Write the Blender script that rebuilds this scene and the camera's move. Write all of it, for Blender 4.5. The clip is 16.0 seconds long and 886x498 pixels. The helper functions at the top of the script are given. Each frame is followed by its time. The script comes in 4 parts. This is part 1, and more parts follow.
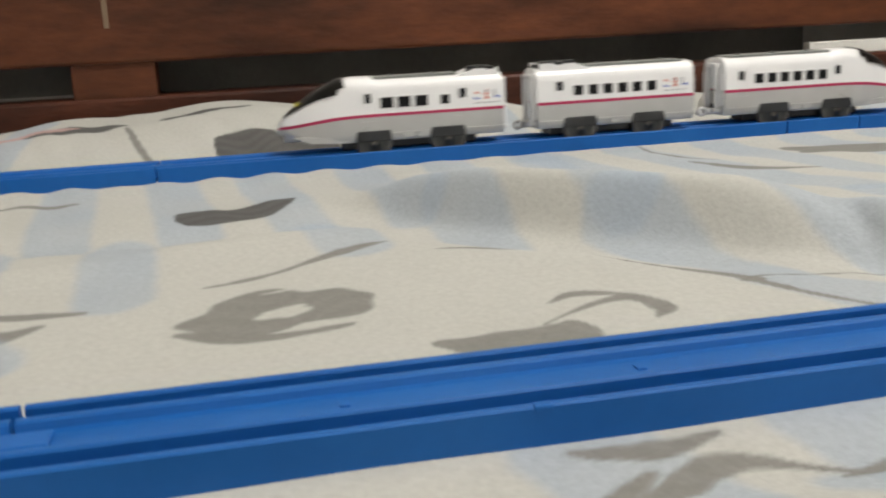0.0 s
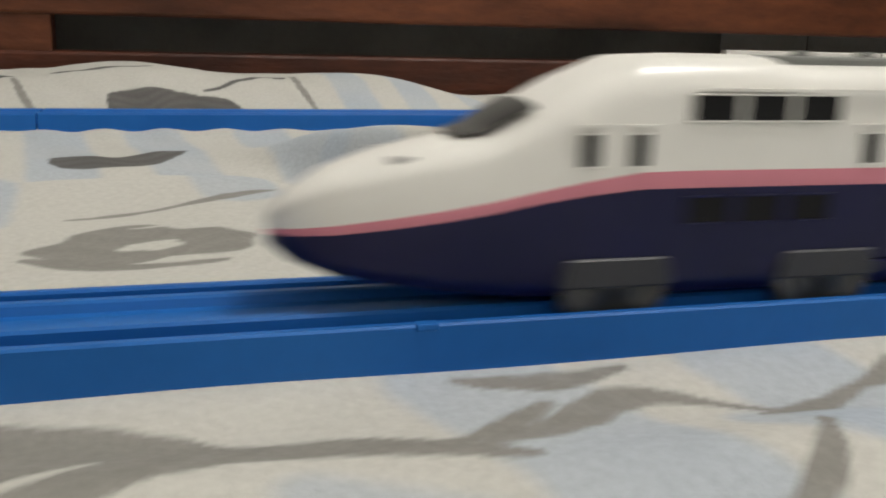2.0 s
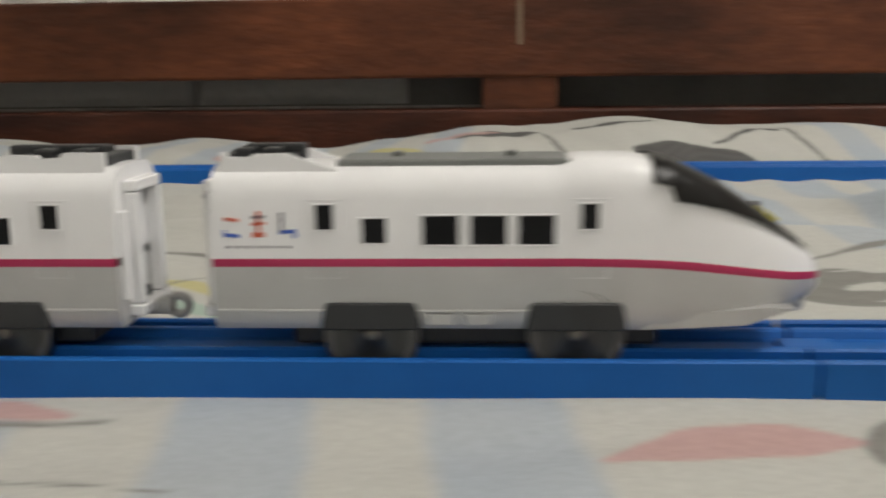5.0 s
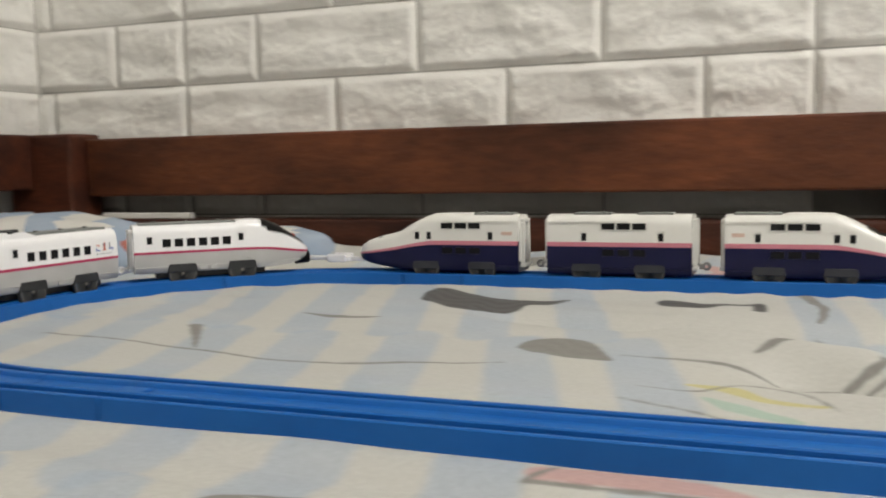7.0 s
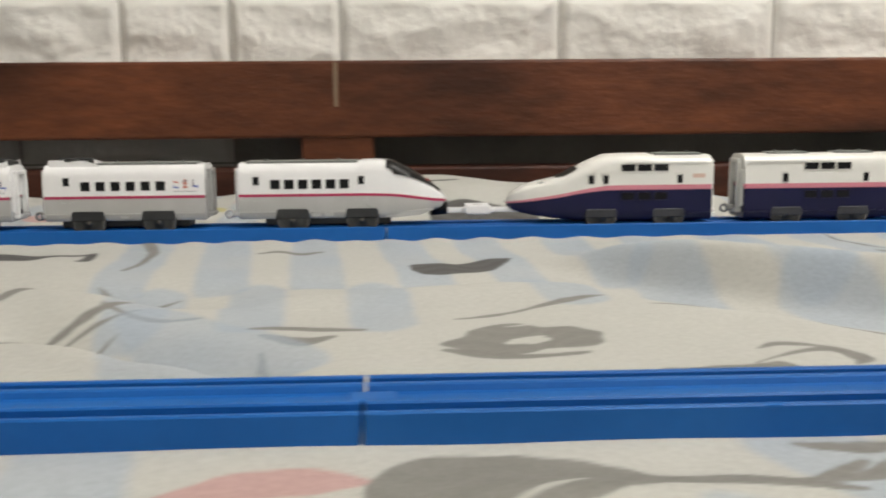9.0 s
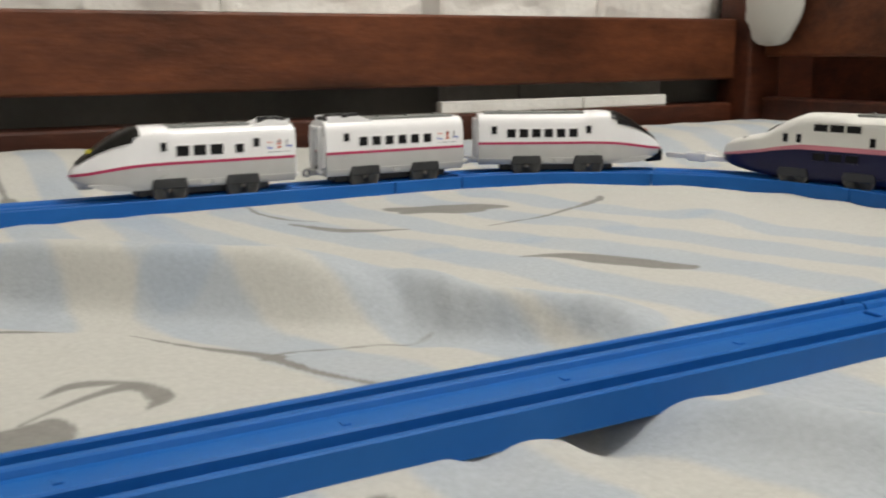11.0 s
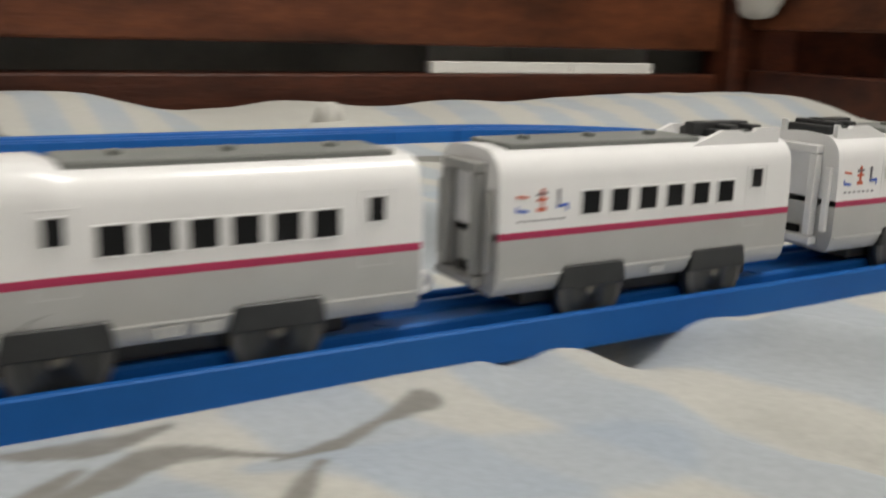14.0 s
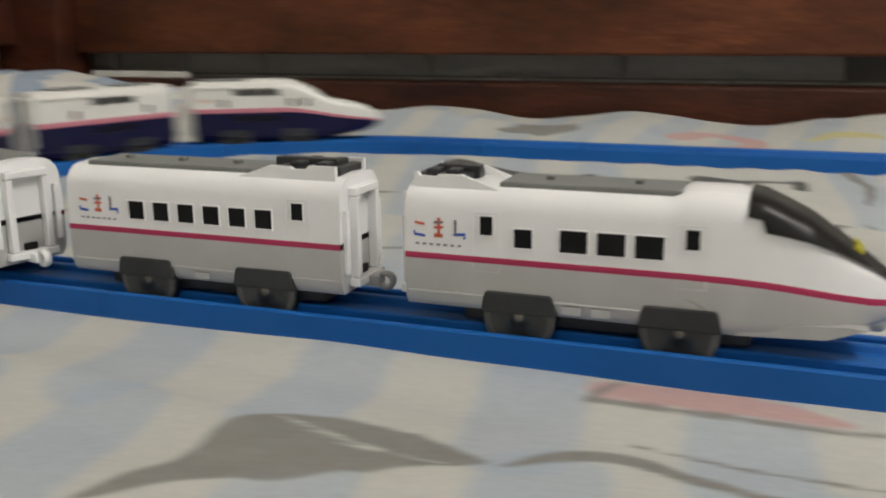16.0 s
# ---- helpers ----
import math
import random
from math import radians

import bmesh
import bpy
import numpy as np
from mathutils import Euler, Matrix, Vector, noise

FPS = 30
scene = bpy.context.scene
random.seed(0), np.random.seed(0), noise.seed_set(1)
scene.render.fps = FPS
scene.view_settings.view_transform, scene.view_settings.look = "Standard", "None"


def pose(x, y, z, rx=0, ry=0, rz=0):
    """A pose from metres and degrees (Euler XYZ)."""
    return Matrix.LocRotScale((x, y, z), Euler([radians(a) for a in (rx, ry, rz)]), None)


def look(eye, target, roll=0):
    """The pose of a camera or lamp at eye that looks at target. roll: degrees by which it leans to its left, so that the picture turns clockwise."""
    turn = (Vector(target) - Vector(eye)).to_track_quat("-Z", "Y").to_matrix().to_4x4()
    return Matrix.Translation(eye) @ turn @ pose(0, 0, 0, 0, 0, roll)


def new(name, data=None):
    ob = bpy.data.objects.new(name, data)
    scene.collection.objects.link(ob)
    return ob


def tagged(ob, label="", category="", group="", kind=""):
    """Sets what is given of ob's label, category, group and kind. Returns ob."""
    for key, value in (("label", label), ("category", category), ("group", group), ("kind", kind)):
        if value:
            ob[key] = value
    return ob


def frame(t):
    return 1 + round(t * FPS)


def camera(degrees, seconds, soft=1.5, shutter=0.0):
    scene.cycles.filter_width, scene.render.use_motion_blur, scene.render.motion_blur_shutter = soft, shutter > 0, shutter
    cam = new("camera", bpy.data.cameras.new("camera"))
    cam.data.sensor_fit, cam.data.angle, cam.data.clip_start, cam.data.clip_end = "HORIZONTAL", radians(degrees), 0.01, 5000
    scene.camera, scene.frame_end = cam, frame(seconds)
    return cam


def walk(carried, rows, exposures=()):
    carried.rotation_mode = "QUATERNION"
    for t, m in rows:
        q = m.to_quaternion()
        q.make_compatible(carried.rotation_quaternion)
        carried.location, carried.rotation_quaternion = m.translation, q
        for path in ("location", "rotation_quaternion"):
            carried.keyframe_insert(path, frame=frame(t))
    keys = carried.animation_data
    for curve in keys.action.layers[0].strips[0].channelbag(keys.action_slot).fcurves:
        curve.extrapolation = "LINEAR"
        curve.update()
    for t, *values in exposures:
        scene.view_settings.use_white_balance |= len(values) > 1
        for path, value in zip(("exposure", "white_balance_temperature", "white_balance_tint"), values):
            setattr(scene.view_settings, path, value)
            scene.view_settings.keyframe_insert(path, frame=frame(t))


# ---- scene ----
cam = camera(49.6, 16.0, soft=1.9, shutter=0.5)
PATH = [
    (0, (0.056, -0.205, 0.093), (0.438, 1.702, -0.375), -2.8),
    (0.5, (0.0583, -0.1984, 0.0719), (0.5071, 1.5994, -0.3485), 0.38),
    (1, (0.06, -0.19, 0.0615), (0.5671, 1.691, -0.3783), 2.1),
    (1.5, (0.065, -0.185, 0.0635), (0.6108, 1.684, -0.3773), 2.0),
    (2, (0.067, -0.184, 0.0645), (0.6252, 1.68, -0.3823), 1.6),
    (2.5, (0.0777, -0.1858, 0.0674), (0.6259, 1.5843, -0.3525), 1.42),
    (3.0, (0.08, -0.1833, 0.0662), (0.6381, 1.5862, -0.3429), 1.34),
    (5.5, (-0.131, -0.281, 0.087), (-0.626, 1.627, -0.246), -2.3),
    (6, (-0.172, -0.326, 0.095), (-0.996, 1.482, -0.133), -2.4),
    (6.5, (-0.182, -0.335, 0.102), (-1.044, 1.461, -0.073), -1.2),
    (7, (-0.16, -0.325, 0.103), (-0.886, 1.53, -0.077), -1.2),
    (7.5, (-0.128, -0.306, 0.099), (-0.654, 1.61, -0.132), -1.1),
    (8, (-0.086, -0.293, 0.095), (-0.352, 1.673, -0.152), -0.4),
    (8.5, (-0.038, -0.279, 0.09), (-0.116, 1.703, -0.165), -0.2),
    (9, (0.012, -0.271, 0.091), (0.095, 1.707, -0.19), -0.5),
    (9.5, (0.058, -0.244, 0.087), (0.321, 1.719, -0.198), -1.9),
    (10.0, (0.126, -0.2265, 0.1095), (0.6115, 1.5825, -0.2110), -2.88),
    (12.3, (0.119, -0.223, 0.0868), (1.355, 1.295, -0.3282), 3.5),
    (12.5, (0.127, -0.225, 0.0838), (1.377, 1.279, -0.3372), 3.4),
    (13, (0.129, -0.224, 0.0838), (1.39, 1.27, -0.3442), 3.3),
    (13.5, (0.124, -0.223, 0.0838), (1.347, 1.299, -0.3492), 3.3),
    (14.0, (0.1025, -0.222, 0.0881), (1.0512, 1.3685, -0.3415), 1.83),
    (14.5, (0.079, -0.2265, 0.1048), (0.5195, 1.556, -0.3855), 1.4),
    (15.0, (-0.0002, -0.2265, 0.1021), (0.0603, 1.5935, -0.4398), 0.33),
    (15.5, (-0.1141, -0.2475, 0.1032), (-0.4176, 1.5525, -0.4215), -0.26),
    (16.0, (-0.1925, -0.2925, 0.1085), (-0.857, 1.4345, -0.3420), -0.61),
]
EXPOSURES = [(0.0, 0.0), (1.6, 0.0), (2.2, -0.2), (3.0, -0.25), (4.2, -0.3), (5.5, -0.2), (6.0, -0.08), (7.0, 0.09), (9.0, 0.07), (10.2, 0.0), (12.3, -0.14), (13.0, -0.15), (14.0, -0.26), (15.5, -0.27), (16.0, -0.22)]
walk(cam, [(t, look(eye, target, roll)) for t, eye, target, roll in PATH], EXPOSURES)

# ---- light ----
world = bpy.data.worlds.new("room_dusk")
scene.world = world
world.use_nodes = True
world.node_tree.nodes["Background"].inputs["Color"].default_value = (0.9, 0.93, 1.0, 1)
world.node_tree.nodes["Background"].inputs["Strength"].default_value = 0.03


lamp_data = bpy.data.lights.new("ceiling_lamp_light", "POINT")
lamp_data.energy, lamp_data.color, lamp_data.shadow_soft_size = 63, (1.0, 0.965, 0.915), 0.16
new("ceiling_lamp_light", lamp_data).matrix_world = pose(0.90, -0.21, 1.75)

# ---- materials ----
def lin(r, g, b):
    return tuple(((c / 255 + 0.055) / 1.055) ** 2.4 if c > 10 else c / 255 / 12.92 for c in (r, g, b)) + (1,)


def material(name, colour, rough=0.5, metal=0.0, other=None, scale=8.0, stretch=(1, 1, 1), fine=0.0, fine_scale=300.0, bump=0.0, bump_scale=200.0, vary=0.0, coat=0.0, spec=0.5, low=0.35, high=0.65):
    m = bpy.data.materials.new(name)
    m.use_nodes = True
    nt = m.node_tree
    bsdf = nt.nodes["Principled BSDF"]
    bsdf.inputs["Roughness"].default_value = rough
    bsdf.inputs["Metallic"].default_value = metal
    bsdf.inputs["Specular IOR Level"].default_value = spec
    bsdf.inputs["Coat Weight"].default_value = coat
    bsdf.inputs["Base Color"].default_value = colour
    link = nt.links.new
    coord = nt.nodes.new("ShaderNodeTexCoord")
    mapping = nt.nodes.new("ShaderNodeMapping")
    mapping.inputs["Scale"].default_value = stretch
    link(coord.outputs["Object"], mapping.inputs["Vector"])
    last = None
    if other:
        tex = nt.nodes.new("ShaderNodeTexNoise")
        tex.inputs["Scale"].default_value, tex.inputs["Detail"].default_value = scale, 6
        link(mapping.outputs["Vector"], tex.inputs["Vector"])
        ramp = nt.nodes.new("ShaderNodeValToRGB")
        ramp.color_ramp.elements[0].position, ramp.color_ramp.elements[1].position = low, high
        ramp.color_ramp.elements[0].color, ramp.color_ramp.elements[1].color = colour, other
        link(tex.outputs["Fac"], ramp.inputs["Fac"])
        last = ramp.outputs["Color"]
    if fine:
        tex = nt.nodes.new("ShaderNodeTexNoise")
        tex.inputs["Scale"].default_value, tex.inputs["Detail"].default_value = fine_scale, 3
        link(mapping.outputs["Vector"], tex.inputs["Vector"])
        ramp = nt.nodes.new("ShaderNodeMapRange")
        ramp.inputs["To Min"].default_value, ramp.inputs["To Max"].default_value = 1 - fine, 1 + fine
        link(tex.outputs["Fac"], ramp.inputs["Value"])
        mix = nt.nodes.new("ShaderNodeMix")
        mix.data_type, mix.blend_type = "RGBA", "MULTIPLY"
        mix.inputs["Factor"].default_value = 1
        if last:
            link(last, mix.inputs["A"])
        else:
            mix.inputs["A"].default_value = colour
        link(ramp.outputs["Result"], mix.inputs["B"])
        last = mix.outputs["Result"]
    if vary:
        info = nt.nodes.new("ShaderNodeObjectInfo")
        ramp = nt.nodes.new("ShaderNodeMapRange")
        ramp.inputs["To Min"].default_value, ramp.inputs["To Max"].default_value = 1 - vary, 1 + vary
        link(info.outputs["Random"], ramp.inputs["Value"])
        mix = nt.nodes.new("ShaderNodeMix")
        mix.data_type, mix.blend_type = "RGBA", "MULTIPLY"
        mix.inputs["Factor"].default_value = 1
        if last:
            link(last, mix.inputs["A"])
        else:
            mix.inputs["A"].default_value = colour
        link(ramp.outputs["Result"], mix.inputs["B"])
        last = mix.outputs["Result"]
    if last:
        link(last, bsdf.inputs["Base Color"])
    if bump:
        tex = nt.nodes.new("ShaderNodeTexNoise")
        tex.inputs["Scale"].default_value, tex.inputs["Detail"].default_value = bump_scale, 5
        link(mapping.outputs["Vector"], tex.inputs["Vector"])
        node = nt.nodes.new("ShaderNodeBump")
        node.inputs["Strength"].default_value, node.inputs["Distance"].default_value = 1.0, bump
        link(tex.outputs["Fac"], node.inputs["Height"])
        link(node.outputs["Normal"], bsdf.inputs["Normal"])
    return m


M_CREAM = material("printed_cotton", (0.66, 0.65, 0.60, 1), 0.9, fine=0.14, fine_scale=420, bump=0.00028, bump_scale=480, spec=0.12)


def dyed(m):
    """Lets the cloth take its colour from the dye laid on its points."""
    nt = m.node_tree
    att = nt.nodes.new("ShaderNodeAttribute")
    att.attribute_name = "dye"
    for node in nt.nodes:
        if node.bl_idname == "ShaderNodeMix":
            nt.links.new(att.outputs["Color"], node.inputs["A"])
    return m


dyed(M_CREAM)
M_COTTON = material("plain_cotton", (0.62, 0.61, 0.57, 1), 0.9, fine=0.06, fine_scale=500, spec=0.12)
M_BLUECLOTH = material("blue_cotton", (0.30, 0.37, 0.47, 1), 0.9, other=(0.36, 0.42, 0.50, 1), scale=20, fine=0.06, fine_scale=500, spec=0.12)
M_REDCLOTH = material("red_cotton", (0.42, 0.16, 0.13, 1), 0.9, fine=0.06, fine_scale=500, spec=0.12)
M_GREYCLOTH = material("grey_cotton", (0.16, 0.155, 0.15, 1), 0.9, other=(0.20, 0.195, 0.19, 1), scale=20, fine=0.06, fine_scale=500, spec=0.12)
M_WOOD = material("varnished_wood", (0.038, 0.012, 0.006, 1), 0.42, other=(0.165, 0.052, 0.021, 1), scale=6, stretch=(0.8, 2.0, 2.6), fine=0.55, fine_scale=46, bump=0.0008, bump_scale=70, spec=0.3, low=0.28, high=0.75)
M_WOODD = material("dark_wood", (0.034, 0.011, 0.007, 1), 0.45, other=(0.085, 0.025, 0.012, 1), scale=7, stretch=(1, 4, 4), fine=0.5, fine_scale=45, bump=0.0007, bump_scale=70, spec=0.3)
# dark grey that paints the shade on the wall between the headboard rails
M_GAP_SHADE = material("gap_shade_grey", (0.115, 0.112, 0.10, 1), 0.9, other=(0.175, 0.168, 0.15, 1), scale=9, fine=0.12, fine_scale=120, bump=0.001, bump_scale=150)
M_DRIP = material("dried_paint", (0.22, 0.155, 0.10, 1), 0.6, fine=0.15, fine_scale=400)
M_FOAM = material("white_foam_brick", (0.76, 0.745, 0.70, 1), 0.62, other=(0.82, 0.81, 0.77, 1), scale=12, fine=0.03, fine_scale=260, vary=0.02, bump=0.0012, bump_scale=110)
# darker copy of the white foam, painting the shade behind the rails
M_FOAM_SHADE = material("shaded_foam_brick", (0.36, 0.35, 0.32, 1), 0.75, other=(0.45, 0.44, 0.41, 1), scale=9, fine=0.08, fine_scale=160, vary=0.06, bump=0.0012, bump_scale=110)
M_GROUT = material("foam_joint", (0.50, 0.485, 0.45, 1), 0.8, fine=0.06, fine_scale=120)
M_PLASTER = material("plaster", (0.86, 0.85, 0.82, 1), 0.9, other=(0.82, 0.81, 0.78, 1), scale=3, fine=0.03, fine_scale=90)
M_FLOOR = material("floor_tile", (0.42, 0.38, 0.33, 1), 0.4, other=(0.36, 0.32, 0.28, 1), scale=3, fine=0.05, fine_scale=60)
M_RAIL = material("blue_plastic", (0.008, 0.108, 0.40, 1), 0.46, other=(0.013, 0.125, 0.43, 1), scale=16, fine=0.06, fine_scale=200, bump=0.00008, bump_scale=400, vary=0.04, spec=0.22)
M_WHITE = material("white_plastic", (0.91, 0.91, 0.915, 1), 0.24, other=(0.88, 0.88, 0.885, 1), scale=40, fine=0.02, fine_scale=300)
M_IVORY = material("ivory_plastic", (0.80, 0.795, 0.755, 1), 0.28, other=(0.77, 0.765, 0.725, 1), scale=40, fine=0.02, fine_scale=300)
M_SILVER = material("silver_paint", (0.51, 0.51, 0.50, 1), 0.34, metal=0.25, other=(0.55, 0.55, 0.54, 1), scale=60, fine=0.04, fine_scale=1500)
M_MAGENTA = material("magenta_paint", (0.46, 0.025, 0.10, 1), 0.35, fine=0.05, fine_scale=400)
M_NAVY = material("navy_paint", (0.0055, 0.0065, 0.042, 1), 0.3, other=(0.008, 0.009, 0.050, 1), scale=40, fine=0.05, fine_scale=400, spec=0.3)
M_PINK = material("pink_paint", (0.62, 0.22, 0.28, 1), 0.35, fine=0.03, fine_scale=400)
M_FADED = material("faded_orange_print", (0.70, 0.52, 0.44, 1), 0.4, fine=0.05, fine_scale=400)
M_ROOF = material("grey_roof_plastic", (0.17, 0.18, 0.17, 1), 0.5, other=(0.20, 0.21, 0.20, 1), scale=50, fine=0.05, fine_scale=500)
M_BOGIE = material("dark_grey_plastic", (0.022, 0.023, 0.024, 1), 0.45, other=(0.032, 0.034, 0.036, 1), scale=60, fine=0.06, fine_scale=500)
M_BOGIE2 = material("mid_grey_plastic", (0.024, 0.026, 0.034, 1), 0.5, other=(0.032, 0.034, 0.042, 1), scale=60, fine=0.06, fine_scale=500)
M_WHEEL = material("wheel_plastic", (0.030, 0.030, 0.029, 1), 0.3, other=(0.042, 0.042, 0.040, 1), scale=80, fine=0.06, fine_scale=500, spec=0.6)
M_RIM = material("worn_rim_plastic", (0.05, 0.049, 0.047, 1), 0.35, other=(0.13, 0.126, 0.118, 1), scale=90, fine=0.1, fine_scale=600)
M_HUB = material("axle_steel", (0.20, 0.185, 0.16, 1), 0.45, metal=0.5, fine=0.05, fine_scale=900)
# near-black that paints the shade inside open windows and sockets
M_HOLE = material("shaded_hole", (0.007, 0.007, 0.008, 1), 0.5, fine=0.1, fine_scale=300, spec=0.2)
M_SCREEN = material("smoked_screen", (0.010, 0.009, 0.008, 1), 0.30, fine=0.1, fine_scale=300, spec=0.16)
M_LAMPY = material("yellow_lamp_paint", (0.62, 0.56, 0.04, 1), 0.3, fine=0.04, fine_scale=300)
M_LAMPR = material("red_lamp_paint", (0.40, 0.04, 0.03, 1), 0.3, fine=0.04, fine_scale=300)
M_ORANGE = material("red_print", (0.62, 0.12, 0.06, 1), 0.4, fine=0.04, fine_scale=300)
M_BLUEP = material("blue_print", (0.05, 0.12, 0.50, 1), 0.4, fine=0.04, fine_scale=300)
M_GREYP = material("grey_print", (0.20, 0.19, 0.22, 1), 0.4, fine=0.04, fine_scale=300)
M_OPEN = material("grey_plastic_and_end_shade", (0.36, 0.36, 0.35, 1), 0.4, fine=0.04, fine_scale=300)


# ---- mesh helpers ----
def mesh_from(name, verts, faces, mats, smooth=True, index=None):
    me = bpy.data.meshes.new(name)
    me.from_pydata(verts, [], faces)
    for m in mats if isinstance(mats, (list, tuple)) else [mats]:
        me.materials.append(m)
    me.polygons.foreach_set("use_smooth", [smooth] * len(me.polygons))
    if index:
        me.polygons.foreach_set("material_index", index)
    me.update()
    return me


def part(name, bm, mat, parent=None, label="", smooth=False):
    if isinstance(bm, bpy.types.Mesh):
        me = bm
    else:
        me = bpy.data.meshes.new(name)
        bm.to_mesh(me)
        bm.free()
        me.materials.append(mat)
        me.polygons.foreach_set("use_smooth", [smooth] * len(me.polygons))
    ob = new(name, me)
    ob.parent = parent
    if label:
        tagged(ob, label)
    return ob


def box(bm, x0, x1, y0, y1, z0, z1, bevel=0.0, segments=2):
    r = bmesh.ops.create_cube(bm, size=1, matrix=Matrix.LocRotScale(((x0 + x1) / 2, (y0 + y1) / 2, (z0 + z1) / 2), None, (abs(x1 - x0), abs(y1 - y0), abs(z1 - z0))))
    if bevel:
        edges = list({e for v in r["verts"] for e in v.link_edges})
        bmesh.ops.bevel(bm, geom=edges, offset=bevel, segments=segments, affect="EDGES", profile=0.5)
    return bm


def one_box(*a, **k):
    return box(bmesh.new(), *a, **k)


def prism(bm, outline, y0, y1):
    """A flat outline in x, z, pulled from y0 to y1."""
    a = [bm.verts.new((x, y0, z)) for x, z in outline]
    b = [bm.verts.new((x, y1, z)) for x, z in outline]
    n = len(a)
    faces = [bm.faces.new(a), bm.faces.new(b[::-1])]
    for i in range(n):
        faces.append(bm.faces.new((a[i], b[i], b[(i + 1) % n], a[(i + 1) % n])))
    bmesh.ops.recalc_face_normals(bm, faces=faces)
    return bm


# ---- the room ----
WALL_Y, WALL_X = 0.754, -1.185
# the wall's dark base colour holds the shade of the gap
tagged(part("wall_north", one_box(-1.4, 2.6, WALL_Y, WALL_Y + 0.12, -0.6, 2.05), M_GAP_SHADE), "wall behind the bed, white foam brick above grey painted as shade", "wall", kind="structure")
tagged(part("wall_west", one_box(WALL_X - 0.12, WALL_X, -1.4, WALL_Y - 0.001, -0.6, 2.05), M_GROUT), "white foam brick wall at the bed end", "wall", kind="structure")
tagged(part("foam_backing", one_box(WALL_X, 2.59, WALL_Y - 0.004, WALL_Y - 0.0005, 0.1262, 0.80), M_GROUT), "thin white foam sheet under the foam bricks", "wall panel", kind="structure")
# unseen walls and ceiling, added so that bounced light fills the bed
tagged(part("wall_east", one_box(2.6, 2.72, -1.4, WALL_Y + 0.12, -0.6, 2.05), M_PLASTER), "unseen plain plastered wall, added to close the room and bounce light", "wall", kind="structure")
tagged(part("wall_south", one_box(-1.4, 2.6, -1.52, -1.4, -0.6, 2.05), M_PLASTER), "unseen plain plastered wall, added to close the room and bounce light", "wall", kind="structure")
tagged(part("ceiling", one_box(-1.4, 2.72, -1.52, WALL_Y + 0.12, 2.05, 2.15), M_PLASTER), "unseen plain white ceiling, added to bounce light", "ceiling", kind="structure")
tagged(part("floor", one_box(-1.4, 2.72, -1.52, WALL_Y + 0.12, -0.7, -0.6), M_FLOOR), "plain tiled floor below the bed", "floor", kind="structure")

# ---- bed sheet ----
SHEET = (-1.10, 1.085, -0.80, 0.674)


def smooth_step(a, b, v):
    u = min(1.0, max(0.0, (v - a) / (b - a)))
    return u * u * (3 - 2 * u)


def ridge(x, y, ax, ay, bx, by, high, wide):
    """A soft fold that runs from a to b."""
    dx, dy = bx - ax, by - ay
    n = math.hypot(dx, dy)
    u = ((x - ax) * dx + (y - ay) * dy) / (n * n)
    d = ((x - ax) * dy - (y - ay) * dx) / n
    v = min(1.0, max(0.0, u))
    fade = smooth_step(-0.25, 0.1, u) * (1 - smooth_step(0.9, 1.25, u))
    return high * fade * math.exp(-(d / wide) ** 2)


FOLDS = [
    (-0.05, 0.20, 0.12, 0.235, 0.004, 0.02),
    (-0.12, 0.265, 0.10, 0.255, -0.005, 0.018),
    (-0.34, 0.300, -0.10, 0.225, -0.013, 0.022),
    (-0.17, 0.16, -0.05, 0.085, -0.014, 0.018),
    (-0.155, 0.135, -0.06, 0.055, 0.006, 0.014),
    (-0.24, 0.235, -0.13, 0.185, 0.006, 0.018),
    (0.322, -0.030, 0.385, -0.17, 0.012, 0.015),
    (0.255, -0.045, 0.29, -0.15, 0.003, 0.016),
    (0.272, -0.070, 0.300, -0.13, -0.007, 0.010),
    (0.43, -0.06, 0.53, -0.18, 0.006, 0.02),
    (0.02, -0.05, 0.18, -0.07, 0.004, 0.015),
    (-0.45, -0.07, -0.2, -0.10, 0.004, 0.02),
    (0.62, 0.52, 1.05, 0.56, 0.004, 0.05),
    (-0.75, 0.60, -0.45, 0.57, 0.008, 0.03),
    (0.40, 0.50, 0.46, 0.49, 0.008, 0.012),
    (0.55, 0.20, 0.62, 0.30, 0.005, 0.02),
]


# steep faces of pushed-up cloth: from, to, height, run of the steep face, run of the back
STEPS = [
    (0.120, 0.310, 0.295, 0.125, 0.023, 0.023, 0.075),
    (0.302, 0.150, 0.360, 0.045, 0.014, 0.014, 0.04),
]


def step_fold(x, y, ax, ay, bx, by, high, face, back):
    """A fold with a steep face on its south-west and a long easy back."""
    dx, dy = bx - ax, by - ay
    n = math.hypot(dx, dy)
    u = ((x - ax) * dx + (y - ay) * dy) / (n * n)
    d = ((y - ay) * dx - (x - ax) * dy) / n + 0.006 * math.sin(u * 5.0)
    fade = smooth_step(-0.15, 0.3, u) * (1 - smooth_step(0.75, 1.15, u))
    return high * fade * (smooth_step(-face, 0, d) - 1.0 * smooth_step(0, back, d) - 0.35 * math.exp(-((d + face * 1.6) / face) ** 2))


